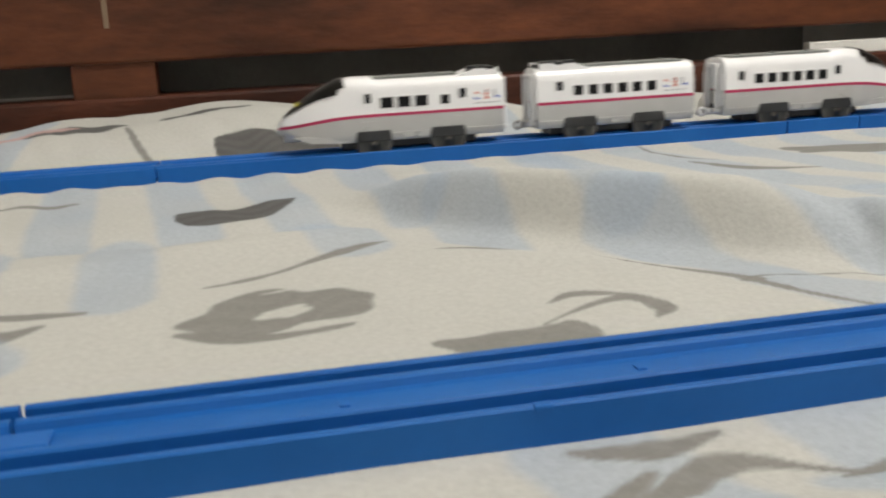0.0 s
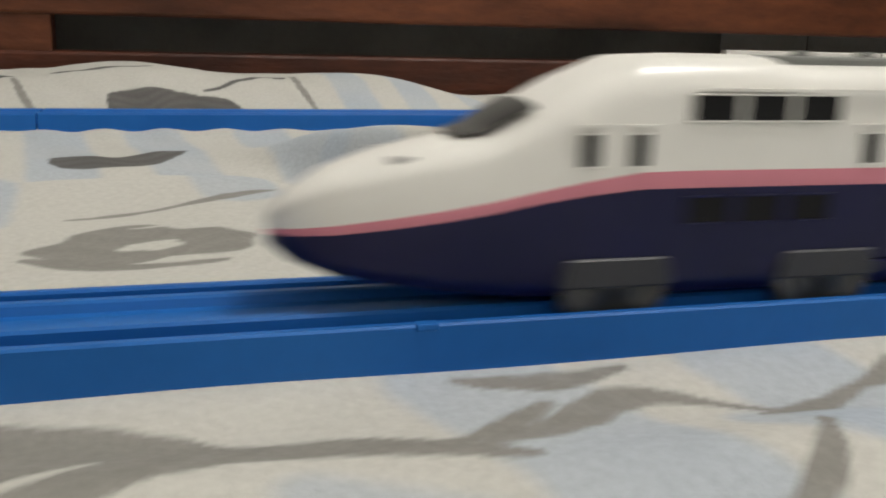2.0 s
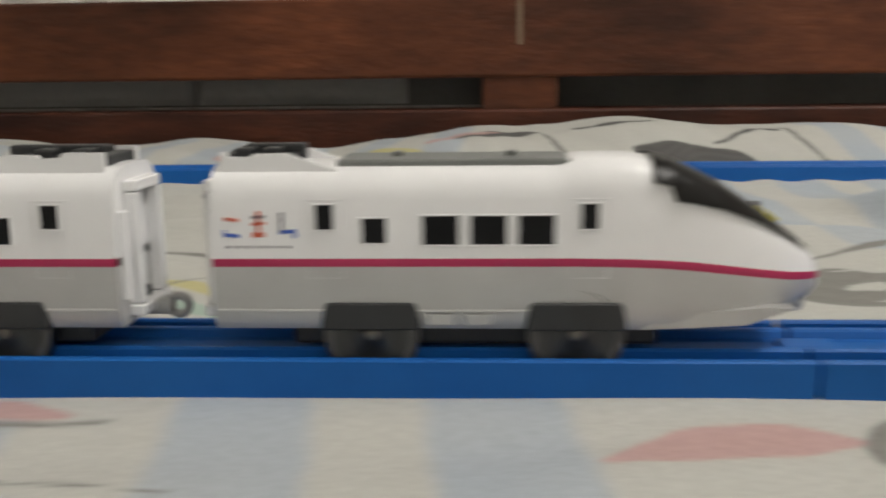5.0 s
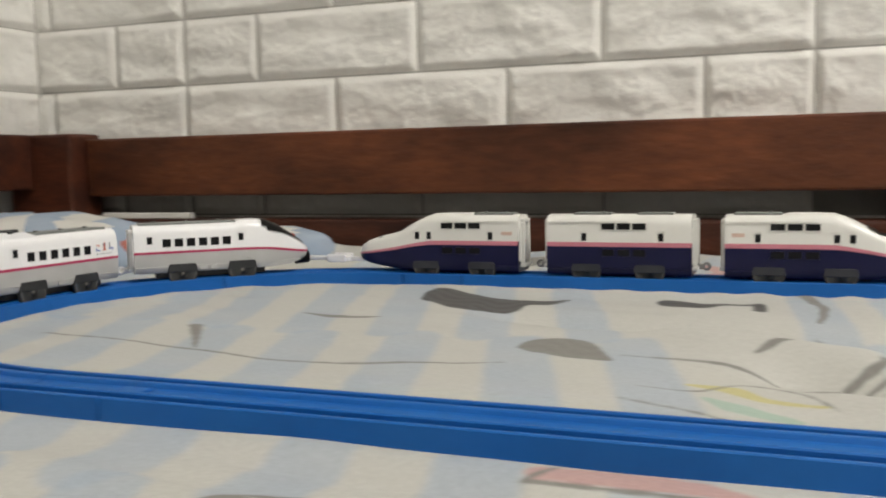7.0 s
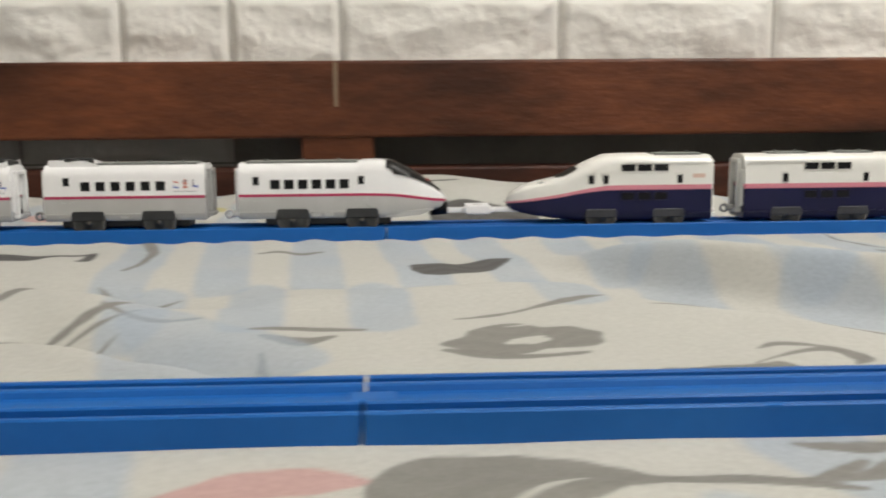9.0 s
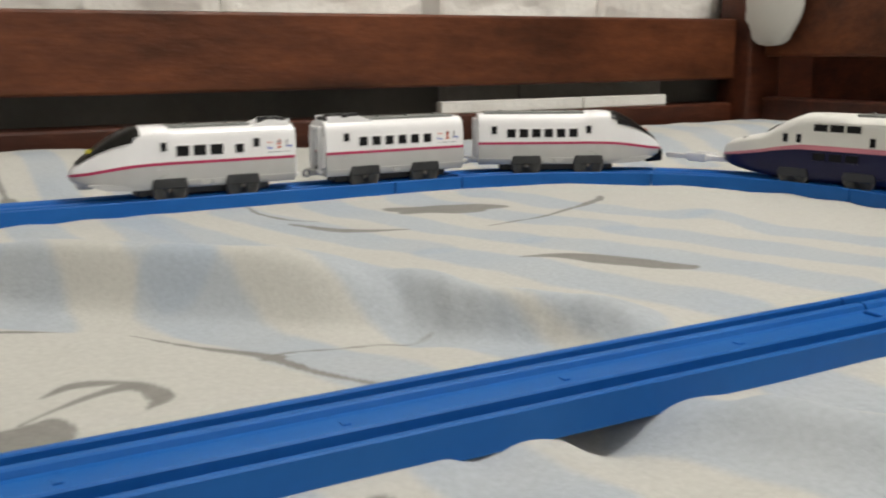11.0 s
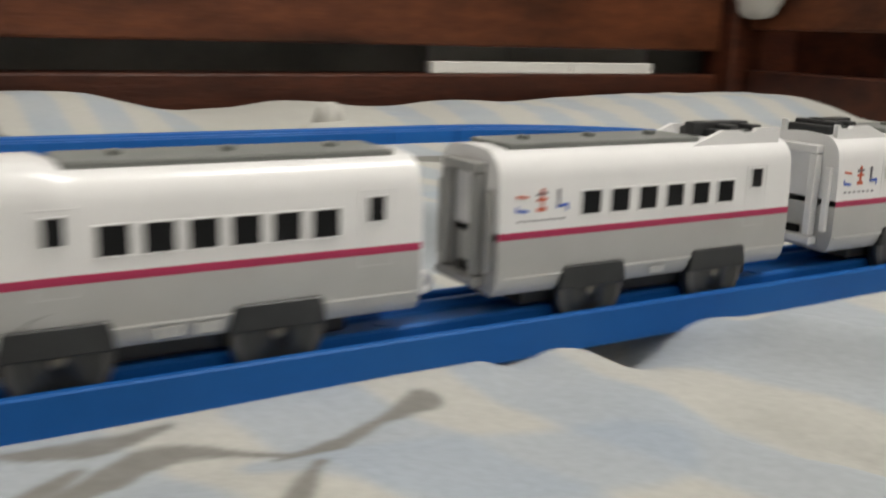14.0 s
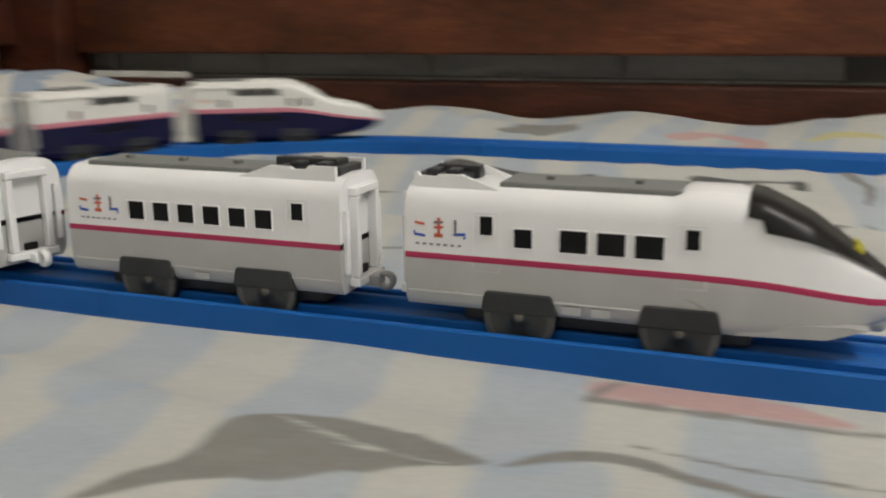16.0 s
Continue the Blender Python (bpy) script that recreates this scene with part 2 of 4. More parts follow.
def rise(x):
    """How high the sheet is tucked up against the headboard."""
    z = 0.010
    z += 0.018 * smooth_step(-0.17, -0.07, x) * (1 - smooth_step(0.15, 0.36, x))
    z += 0.005 * math.sin(x * 31) * smooth_step(-0.9, -0.4, -x)
    z += 0.009 * smooth_step(0.65, 0.98, x)
    z += 0.016 * (1 - smooth_step(-0.95, -0.55, x))
    return z


def sheet_z(x, y):
    z = -0.0015
    z += rise(x) * smooth_step(0.46, 0.60, y)
    for f in FOLDS:
        z += ridge(x, y, *f)
    for f in STEPS:
        z += step_fold(x, y, *f)
    z += 0.0035 * (noise.noise((x * 7, y * 9, 1.3)))
    z += 0.0016 * (noise.noise((x * 22, y * 26, 4.1)))
    # pressed flat where the track lies
    on = track_distance(x, y)
    press = 1 - smooth_step(0.018, 0.045, on)
    z = z * (1 - press) + max(0.0014, min(z, 0.0026)) * press
    hole = 1.25 * math.exp(-((x - 0.290) / 0.014) ** 2 - ((y + 0.012) / 0.02) ** 2) + 0.35 * math.exp(-((x - 0.247) / 0.006) ** 2 - ((y + 0.016) / 0.014) ** 2)
    return z - 0.010 * hole


XL, XR, RAD = -0.485, 0.489, 0.215
STRAIGHT = XR - XL
LOOP = 2 * STRAIGHT + 2 * math.pi * RAD


def track_distance(x, y):
    if XL <= x <= XR:
        return min(abs(y), abs(y - 2 * RAD))
    return abs(math.hypot(x - (XL if x < XL else XR), y - RAD) - RAD)


GREY, DARK, PINK, YELLOW, GREEN, BLUE, BARE = range(7)
DYES = [(0.235, 0.230, 0.213), (0.105, 0.102, 0.10), (0.50, 0.34, 0.32), (0.51, 0.475, 0.25), (0.37, 0.465, 0.40), (0.355, 0.415, 0.49), (0.506, 0.505, 0.470)]


class Dye:
    """The printed pattern: strokes and blots laid as colour on the cloth's own points."""

    def __init__(self, xs, ys):
        self.xs, self.ys = xs, ys
        self.rgb = np.empty((len(ys), len(xs), 3))
        self.rgb[:] = DYES[BARE]
        self.gx, self.gy = np.meshgrid(xs, ys)
        self.wob = 0.0016 * (np.sin(self.gx * 310 + 5 * np.sin(self.gy * 120)) + np.sin(self.gy * 270 + 4 * np.sin(self.gx * 140)))
        self.streak = 0.5 + 0.5 * np.sin(self.gy * 420 + 6 * np.sin(self.gx * 45) + 3 * np.sin(self.gx * 130))

    def window(self, x0, x1, y0, y1):
        i0, i1 = np.searchsorted(self.xs, (x0, x1))
        j0, j1 = np.searchsorted(self.ys, (y0, y1))
        return slice(j0, j1), slice(i0, i1)

    def lay(self, where, cover, ink):
        cover = np.clip(cover, 0, 1)
        if ink in (GREY, DARK):
            cover = cover * (0.95 + 0.05 * self.streak[where])
        if ink == BLUE:
            cover = cover * (0.62 + 0.08 * np.sin(self.gx[where] * 55) * np.sin(self.gy[where] * 70))
        self.rgb[where] += (np.array(DYES[ink]) - self.rgb[where]) * cover[..., None]

    def strip(self, line, widths, ink, lift=0):
        """A brush stroke along a smooth line of points, its width going from value to value."""
        pts = [Vector((*p, 0)) for p in line]
        n = len(pts)
        fine = []
        per = 14
        for k in range((n - 1) * per + 1):
            u = k / per
            i = min(int(u), n - 2)
            f = u - i
            p0, p1, p2, p3 = pts[max(i - 1, 0)], pts[i], pts[i + 1], pts[min(i + 2, n - 1)]
            p = 0.5 * (2 * p1 + (p2 - p0) * f + (2 * p0 - 5 * p1 + 4 * p2 - p3) * f * f + (3 * p1 - p0 - 3 * p2 + p3) * f ** 3)
            v = u / (n - 1) * (len(widths) - 1)
            j = min(int(v), len(widths) - 2)
            fine.append((p.x, p.y, (widths[j] + (widths[j + 1] - widths[j]) * (v - j)) / 2))
        most = max(w for _, _, w in fine) + 0.006
        where = self.window(min(p[0] for p in fine) - most, max(p[0] for p in fine) + most, min(p[1] for p in fine) - most, max(p[1] for p in fine) + most)
        gx, gy = self.gx[where], self.gy[where]
        best = np.full(gx.shape, -1.0)
        for (ax, ay, aw), (bx, by, bw) in zip(fine, fine[1:]):
            dx, dy = bx - ax, by - ay
            u = np.clip(((gx - ax) * dx + (gy - ay) * dy) / max(1e-12, dx * dx + dy * dy), 0, 1)
            best = np.maximum(best, aw + (bw - aw) * u - np.hypot(gx - ax - dx * u, gy - ay - dy * u))
        self.lay(where, (best + self.wob[where] * 0.15) / (0.0045 if ink == BLUE else 0.0013) + 0.5, ink)

    def blot(self, x, y, length, width, turn, ink, lift=0, rough=0.12, seed=0):
        """A filled leaf or petal, uneven round its edge."""
        most = max(length, width)
        where = self.window(x - most, x + most, y - most, y + most)
        ca, sa = math.cos(radians(turn)), math.sin(radians(turn))
        gx, gy = self.gx[where] - x, self.gy[where] - y
        u, v = (gx * ca + gy * sa) / (length / 2), (gy * ca - gx * sa) / (width / 2)
        a = np.arctan2(v, u)
        edge = 1 + rough * (0.5 * np.sin(3 * a + seed) + 0.35 * np.sin(5 * a + 2 * seed) + 0.2 * np.sin(8 * a + 3 * seed))
        self.lay(where, (edge - np.hypot(u, v)) * min(length, width) / 2 / 0.0013 + 0.5, ink)


def prints(p):
    L1 = L2 = L3 = 0

    def checks(x0, x1, y0, y1, pitch, wide, lean=0.0):
        n = int((x1 - x0) / pitch)
        for i in range(n + 1):
            x = x0 + i * pitch
            m = max(2, int((y1 - y0) / 0.06) + 1)
            p.strip([(x + lean * (y0 + (y1 - y0) * k / m - y0) + 0.0025 * math.sin(x * 40 + k * 0.5), y0 + (y1 - y0) * k / m) for k in range(m + 1)], [wide, wide * 1.05, wide], BLUE, L1)

    # striped fields
    checks(-0.60, -0.20, 0.03, 0.20, 0.066, 0.033, -0.30)
    checks(-0.665, -0.22, 0.215, 0.40, 0.064, 0.032, -0.30)
    checks(-0.113, 0.01, 0.15, 0.255, 0.058, 0.030, -0.10)
    checks(-0.150, 0.26, 0.265, 0.41, 0.058, 0.031, -0.12)
    checks(0.10, 0.30, 0.195, 0.258, 0.060, 0.032, -0.12)
    checks(0.26, 0.34, 0.05, 0.19, 0.060, 0.034, -0.30)
    checks(0.36, 0.62, 0.06, 0.22, 0.064, 0.033, -0.35)
    checks(0.30, 0.60, 0.235, 0.40, 0.064, 0.033, -0.35)
    checks(-0.58, -0.02, -0.075, -0.022, 0.064, 0.032, -0.12)
    checks(-0.55, 0.02, -0.20, -0.086, 0.064, 0.032, -0.12)
    checks(0.150, 0.60, -0.115, -0.022, 0.062, 0.034, -0.33)
    checks(0.215, 0.66, -0.24, -0.125, 0.062, 0.034, -0.33)
    checks(-1.0, -0.70, -0.25, 0.45, 0.09, 0.042, -0.1)
    checks(0.210, 0.36, 0.455, 0.655, 0.052, 0.026)
    checks(-0.58, -0.12, 0.455, 0.655, 0.064, 0.032, 0.1)
    checks(0.50, 1.02, 0.455, 0.655, 0.07, 0.034, 0.3)
    p.strip([(-0.10, 0.11), (-0.075, 0.075), (-0.06, 0.04)], [0.02, 0.05, 0.03], BLUE)
    p.strip([(0.085, -0.064), (0.12, -0.092), (0.16, -0.11)], [0.01, 0.03, 0.05], BLUE)
    p.strip([(0.165, -0.052), (0.20, -0.066), (0.24, -0.075)], [0.012, 0.03, 0.03], BLUE)
    # the ring-shaped flower and its stalks
    p.blot(0.0615, 0.119, 0.067, 0.046, 14, GREY, L2, 0.25, 3)
    p.blot(0.064, 0.117, 0.020, 0.011, 20, BARE, L3, 0.2, 5)
    p.strip([(0.056, 0.141), (0.085, 0.146), (0.106, 0.136)], [0.001, 0.003, 0.001], BARE, L3)
    p.strip([(0.03, 0.104), (0.05, 0.092), (0.085, 0.096)], [0.006, 0.009, 0.003], GREY, L2)
    p.strip([(0.035, 0.158), (0.06, 0.168), (0.085, 0.185), (0.112, 0.200)], [0.001, 0.005, 0.003, 0.009, 0.002], GREY, L2)
    p.strip([(0.13, 0.178), (0.155, 0.172), (0.185, 0.170)], [0.001, 0.009, 0.001], GREY, L2)
    p.strip([(0.19, 0.152), (0.21, 0.120), (0.228, 0.100), (0.236, 0.072), (0.250, 0.050)], [0.002, 0.004, 0.006, 0.004, 0.002], GREY, L2)
    p.strip([(0.228, 0.100), (0.26, 0.105), (0.300, 0.108)], [0.002, 0.002, 0.001], GREY, L2)
    p.blot(0.229, 0.098, 0.010, 0.008, 0, GREY, L3, 0.2, 8)
    p.strip([(0.108, 0.064), (0.125, 0.055), (0.145, 0.056), (0.150, 0.068)], [0.006, 0.026, 0.022, 0.002], GREY, L2)
    p.strip([(0.142, 0.068), (0.158, 0.080), (0.177, 0.087), (0.184, 0.073), (0.178, 0.064)], [0.002, 0.003, 0.006, 0.009, 0.002], GREY, L2)
    p.strip([(0.150, 0.089), (0.163, 0.096), (0.180, 0.089)], [0.001, 0.007, 0.002], GREY, L2)
    # leaves beyond
    p.strip([(0.018, 0.318), (0.034, 0.300), (0.054, 0.304), (0.080, 0.334)], [0.002, 0.034, 0.030, 0.002], DARK, L2)
    p.strip([(-0.085, 0.377), (-0.06, 0.375), (-0.042, 0.374)], [0.004, 0.010, 0.002], GREY, L2)
    p.blot(-0.126, 0.224, 0.034, 0.026, 8, GREY, L2, 0.2, 11)
    p.strip([(-0.054, 0.146), (-0.03, 0.143), (-0.006, 0.140)], [0.007, 0.010, 0.004], GREY, L2)
    p.strip([(-0.048, 0.128), (-0.03, 0.118), (-0.018, 0.128)], [0.004, 0.012, 0.003], GREY, L2)
    p.strip([(-0.046, 0.11), (-0.042, 0.085), (-0.040, 0.060)], [0.002, 0.005, 0.003], GREY, L2)
    p.strip([(-0.16, 0.27), (-0.13, 0.24), (-0.11, 0.25)], [0.002, 0.006, 0.002], GREY, L2)
    p.strip([(-0.13, 0.18), (-0.10, 0.16), (-0.08, 0.165)], [0.002, 0.005, 0.002], GREY, L2)
    p.blot(0.44, 0.352, 0.082, 0.034, -18, GREY, L2, 0.2, 13)
    p.strip([(0.325, 0.345), (0.35, 0.312), (0.385, 0.298)], [0.002, 0.010, 0.002], GREY, L2)
    p.strip([(0.318, 0.41), (0.325, 0.365), (0.345, 0.345)], [0.002, 0.005, 0.001], GREY, L2)
    p.strip([(0.395, 0.185), (0.425, 0.165), (0.455, 0.125)], [0.002, 0.020, 0.010], GREY, L2)
    p.strip([(0.44, 0.29), (0.50, 0.30), (0.555, 0.33), (0.575, 0.35)], [0.002, 0.004, 0.009, 0.002], GREY, L2)
    # on the far left of the loop
    p.strip([(-0.445, 0.392), (-0.42, 0.36), (-0.39, 0.335), (-0.365, 0.35), (-0.335, 0.375)], [0.012, 0.05, 0.06, 0.022, 0.006], DARK, L2)
    p.strip([(-0.265, 0.385), (-0.245, 0.366), (-0.225, 0.372), (-0.2, 0.380), (-0.195, 0.35)], [0.008, 0.030, 0.012, 0.008, 0.010], DARK, L2)
    p.strip([(-0.170, 0.415), (-0.155, 0.37), (-0.158, 0.31)], [0.010, 0.007, 0.003], GREY, L2)
    p.strip([(-0.312, 0.185), (-0.295, 0.192), (-0.278, 0.175), (-0.259, 0.158)], [0.006, 0.040, 0.026, 0.004], GREY, L2)
    p.strip([(-0.62, 0.15), (-0.56, 0.145), (-0.499, 0.137), (-0.42, 0.125), (-0.35, 0.128), (-0.31, 0.140)], [0.002, 0.003, 0.003, 0.003, 0.004, 0.001], GREY, L2)
    p.strip([(-0.255, 0.172), (-0.22, 0.165), (-0.196, 0.161), (-0.16, 0.15)], [0.001, 0.003, 0.005, 0.001], GREY, L2)
    p.strip([(-0.188, 0.19), (-0.165, 0.215), (-0.14, 0.24)], [0.003, 0.013, 0.003], GREY, L2)
    p.strip([(-0.155, 0.150), (-0.135, 0.168), (-0.118, 0.188)], [0.002, 0.007, 0.002], GREY, L2)
    p.strip([(-0.146, 0.146), (-0.128, 0.160), (-0.112, 0.176)], [0.001, 0.004, 0.001], GREY, L2)
    p.strip([(-0.165, 0.122), (-0.135, 0.124), (-0.114, 0.150)], [0.001, 0.004, 0.001], GREY, L2)
    # a cloth fold's shading, painted as one broad blue stroke
    p.strip([(-0.105, 0.165), (-0.075, 0.130), (-0.035, 0.095)], [0.030, 0.050, 0.036], BLUE, L1)
    p.strip([(-0.542, 0.2), (-0.535, 0.19), (-0.50, 0.14)], [0.010, 0.008, 0.001], GREY, L2)
    p.strip([(-0.50, 0.27), (-0.47, 0.262), (-0.44, 0.268)], [0.002, 0.012, 0.002], GREY, L2)
    p.strip([(-0.215, 0.122), (-0.195, 0.118), (-0.18, 0.106), (-0.155, 0.100)], [0.003, 0.010, 0.007, 0.003], YELLOW, L2)
    p.strip([(-0.205, 0.10), (-0.19, 0.085), (-0.168, 0.075)], [0.003, 0.016, 0.010], GREEN, L2)
    p.strip([(-0.235, 0.105), (-0.21, 0.112), (-0.19, 0.128), (-0.165, 0.118), (-0.15, 0.095)], [0.001, 0.002, 0.002, 0.002, 0.001], GREY, L3)
    p.strip([(-0.24, 0.085), (-0.21, 0.075), (-0.18, 0.06), (-0.160, 0.062)], [0.001, 0.002, 0.002, 0.001], GREY, L3)
    # in front of the near track
    p.strip([(-0.243, -0.0275), (-0.215, -0.026), (-0.195, -0.027), (-0.177, -0.031)], [0.012, 0.014, 0.012, 0.004], PINK, L2)
    p.strip([(-0.247, -0.036), (-0.244, -0.028), (-0.240, -0.021)], [0.002, 0.003, 0.002], GREY, L3)
    p.strip([(-0.247, -0.0355), (-0.21, -0.0345), (-0.185, -0.0358), (-0.165, -0.0335)], [0.003, 0.0032, 0.003, 0.001], GREY, L3)
    p.strip([(-0.345, -0.134), (-0.329, -0.110), (-0.314, -0.090), (-0.290, -0.086), (-0.262, -0.085)], [0.003, 0.014, 0.040, 0.030, 0.002], GREY, L2)
    for k in range(4):
        p.strip([(-0.326 + 0.007 * k, -0.076 - 0.004 * k), (-0.312 + 0.008 * k, -0.080 - 0.003 * k), (-0.298 + 0.009 * k, -0.087 - 0.001 * k)], [0.0003, 0.0014, 0.0003], BARE, L3)
    p.strip([(-0.257, -0.085), (-0.244, -0.073), (-0.231, -0.067), (-0.214, -0.072), (-0.187, -0.0785), (-0.160, -0.088)], [0.002, 0.007, 0.009, 0.006, 0.003, 0.001], GREY, L2)
    p.strip([(-0.23, -0.055), (-0.19, -0.062), (-0.14, -0.068)], [0.001, 0.002, 0.001], GREY, L2)
    p.strip([(-0.053, -0.051), (-0.034, -0.043), (-0.014, -0.040), (0.003, -0.041)], [0.002, 0.016, 0.016, 0.002], PINK, L2)
    p.strip([(0.010, -0.047), (0.022, -0.047), (0.040, -0.048), (0.058, -0.046), (0.074, -0.047), (0.095, -0.0500), (0.120, -0.0590)], [0.014, 0.040, 0.040, 0.026, 0.012, 0.009, 0.003], GREY, L2)
    p.strip([(0.036, -0.062), (0.046, -0.054), (0.056, -0.047)], [0.001, 0.0035, 0.001], BARE, L3)
    p.strip([(0.094, -0.050), (0.110, -0.052), (0.124, -0.043), (0.130, -0.038)], [0.002, 0.004, 0.006, 0.003], GREY, L2)
    p.strip([(0.112, -0.054), (0.130, -0.047), (0.144, -0.038), (0.156, -0.038), (0.172, -0.046)], [0.002, 0.008, 0.010, 0.005, 0.002], GREY, L2)
    p.strip([(0.168, -0.048), (0.182, -0.045), (0.196, -0.038), (0.212, -0.032)], [0.002, 0.007, 0.003, 0.009], GREY, L2)
    p.strip([(0.118, -0.024), (0.135, -0.028), (0.152, -0.024)], [0.003, 0.009, 0.002], GREY, L2)
    p.strip([(0.350, -0.096), (0.385, -0.108), (0.425, -0.106), (0.47, -0.090)], [0.002, 0.030, 0.052, 0.03], GREY, L2)
    for x in (0.362, 0.374, 0.387):
        p.strip([(x, -0.129), (x + 0.004, -0.119), (x + 0.006, -0.113)], [0.008, 0.006, 0.001], BARE, L3)
    p.strip([(0.36, -0.118), (0.375, -0.105), (0.39, -0.112)], [0.001, 0.006, 0.001], BARE, L3)
    p.strip([(0.445, -0.026), (0.47, -0.026), (0.50, -0.018), (0.528, -0.024), (0.515, -0.036), (0.48, -0.034)], [0.002, 0.003, 0.003, 0.003, 0.003, 0.002], PINK, L2)
    p.strip([(0.14, -0.09), (0.16, -0.075), (0.175, -0.055)], [0.004, 0.006, 0.002], GREY, L2)
    # behind the far track
    p.strip([(0.0, 0.60), (0.03, 0.615), (0.06, 0.62)], [0.02, 0.03, 0.01], DARK, L2)
    p.strip([(0.045, 0.53), (0.07, 0.505), (0.095, 0.50), (0.108, 0.52)], [0.02, 0.07, 0.06, 0.02], DARK, L2)
    p.strip([(0.10, 0.54), (0.13, 0.575), (0.155, 0.62), (0.160, 0.59)], [0.004, 0.006, 0.014, 0.01], DARK, L2)
    p.strip([(-0.035, 0.59), (-0.02, 0.53), (0.0, 0.47)], [0.004, 0.006, 0.004], GREY, L2)
    p.strip([(0.170, 0.62), (0.172, 0.55), (0.176, 0.50)], [0.003, 0.006, 0.003], GREY, L2)
    p.blot(0.176, 0.495, 0.012, 0.02, 0, GREY, L3, 0.2, 21)
    p.strip([(-0.10, 0.59), (-0.07, 0.60), (-0.045, 0.61)], [0.03, 0.035, 0.02], DARK, L2)
    p.strip([(-0.30, 0.55), (-0.28, 0.585), (-0.25, 0.58), (-0.235, 0.545), (-0.26, 0.52)], [0.02, 0.022, 0.02, 0.02, 0.022], PINK, L2)
    p.strip([(-0.13, 0.57), (-0.10, 0.60), (-0.075, 0.605)], [0.01, 0.018, 0.006], PINK, L2)
    p.blot(-0.42, 0.56, 0.07, 0.05, 20, GREY, L2, 0.3, 24)
    p.strip([(-0.2, 0.56), (-0.17, 0.57), (-0.14, 0.55)], [0.01, 0.02, 0.008], YELLOW, L2)


def upsample(grid, k):
    """Smooth finer rows and columns out of a coarse grid of heights."""
    for axis in (0, 1):
        g = np.moveaxis(grid, axis, 0)
        pad = np.concatenate([2 * g[:1] - g[1:2], g, 2 * g[-1:] - g[-2:-1]])
        out = []
        for i in range(len(g) - 1):
            p0, p1, p2, p3 = pad[i], pad[i + 1], pad[i + 2], pad[i + 3]
            for f in (j / k for j in range(k)):
                out.append(0.5 * (2 * p1 + (p2 - p0) * f + (2 * p0 - 5 * p1 + 4 * p2 - p3) * f * f + (3 * p1 - p0 - 3 * p2 + p3) * f ** 3))
        out.append(g[-1])
        grid = np.moveaxis(np.array(out), 0, axis)
    return grid


def bedding():
    x0, x1, y0, y1 = SHEET
    step, k = 0.0075, 5
    nx, ny = int((x1 - x0) / step), int((y1 - y0) / step)
    coarse = np.array([[sheet_z(x0 + (x1 - x0) * i / nx, y0 + (y1 - y0) * j / ny) for i in range(nx + 1)] for j in range(ny + 1)])
    z = upsample(coarse, k)
    xs, ys = np.linspace(x0, x1, nx * k + 1), np.linspace(y0, y1, ny * k + 1)
    # the finest weave only where the toys run
    cols = [i for i in range(len(xs)) if i % k == 0 or abs(xs[i]) < 0.62]
    rows = [j for j in range(len(ys)) if j % k == 0 or -0.15 < ys[j] < 0.43 or (ys[j] >= 0.43 and j % k in (2, 3))]
    xs, ys, z = xs[cols], ys[rows], z[np.ix_(rows, cols)]
    dye = Dye(xs, ys)
    prints(dye)
    gx, gy = dye.gx, dye.gy
    # fine creases of worn cotton, faint and of uneven run
    crease = np.zeros_like(z)
    rng = np.random.RandomState(4)
    for _ in range(26):
        a, wave = rng.uniform(-0.9, 0.9), rng.uniform(70, 210)
        run = gx * math.cos(a + 1.1) + gy * math.sin(a + 1.1)
        here = np.exp(-((gx - rng.uniform(-0.9, 0.9)) / rng.uniform(0.08, 0.3)) ** 2 - ((gy - rng.uniform(-0.2, 0.6)) / rng.uniform(0.06, 0.2)) ** 2)
        crease += here * np.sin(run * wave + 2.2 * np.sin(gx * 13 + rng.uniform(0, 6)) + rng.uniform(0, 6)) * rng.uniform(0.0003, 0.0008)
    z = z + crease
    w, h = len(xs), len(ys)
    co = np.stack([gx, gy, z], -1).reshape(-1, 3)
    q = np.arange(w * h).reshape(h, w)
    quads = np.stack([q[:-1, :-1], q[:-1, 1:], q[1:, 1:], q[1:, :-1]], -1).reshape(-1, 4)
    me = bpy.data.meshes.new("bed_sheet")
    me.vertices.add(len(co))
    me.vertices.foreach_set("co", co.ravel())
    me.loops.add(quads.size)
    me.loops.foreach_set("vertex_index", quads.ravel().astype(np.int32))
    me.polygons.add(len(quads))
    me.polygons.foreach_set("loop_start", np.arange(0, quads.size, 4, dtype=np.int32))
    me.polygons.foreach_set("use_smooth", np.ones(len(quads), dtype=bool))
    me.update(calc_edges=True)
    ink = me.attributes.new("dye", "FLOAT_COLOR", "POINT")
    ink.data.foreach_set("color", np.concatenate([dye.rgb.reshape(-1, 3), np.ones((w * h, 1))], 1).ravel())
    me.materials.append(M_CREAM)
    return tagged(new("bed_sheet", me), "cream cotton bed sheet printed with blue checks and grey leaves, creased", "bed sheet")


sheet = bedding()
tagged(part("mattress", one_box(-1.09, 1.08, -0.80, 0.672, -0.20, -0.022, bevel=0.02), M_COTTON), "thick mattress below the printed bed sheet", "mattress")


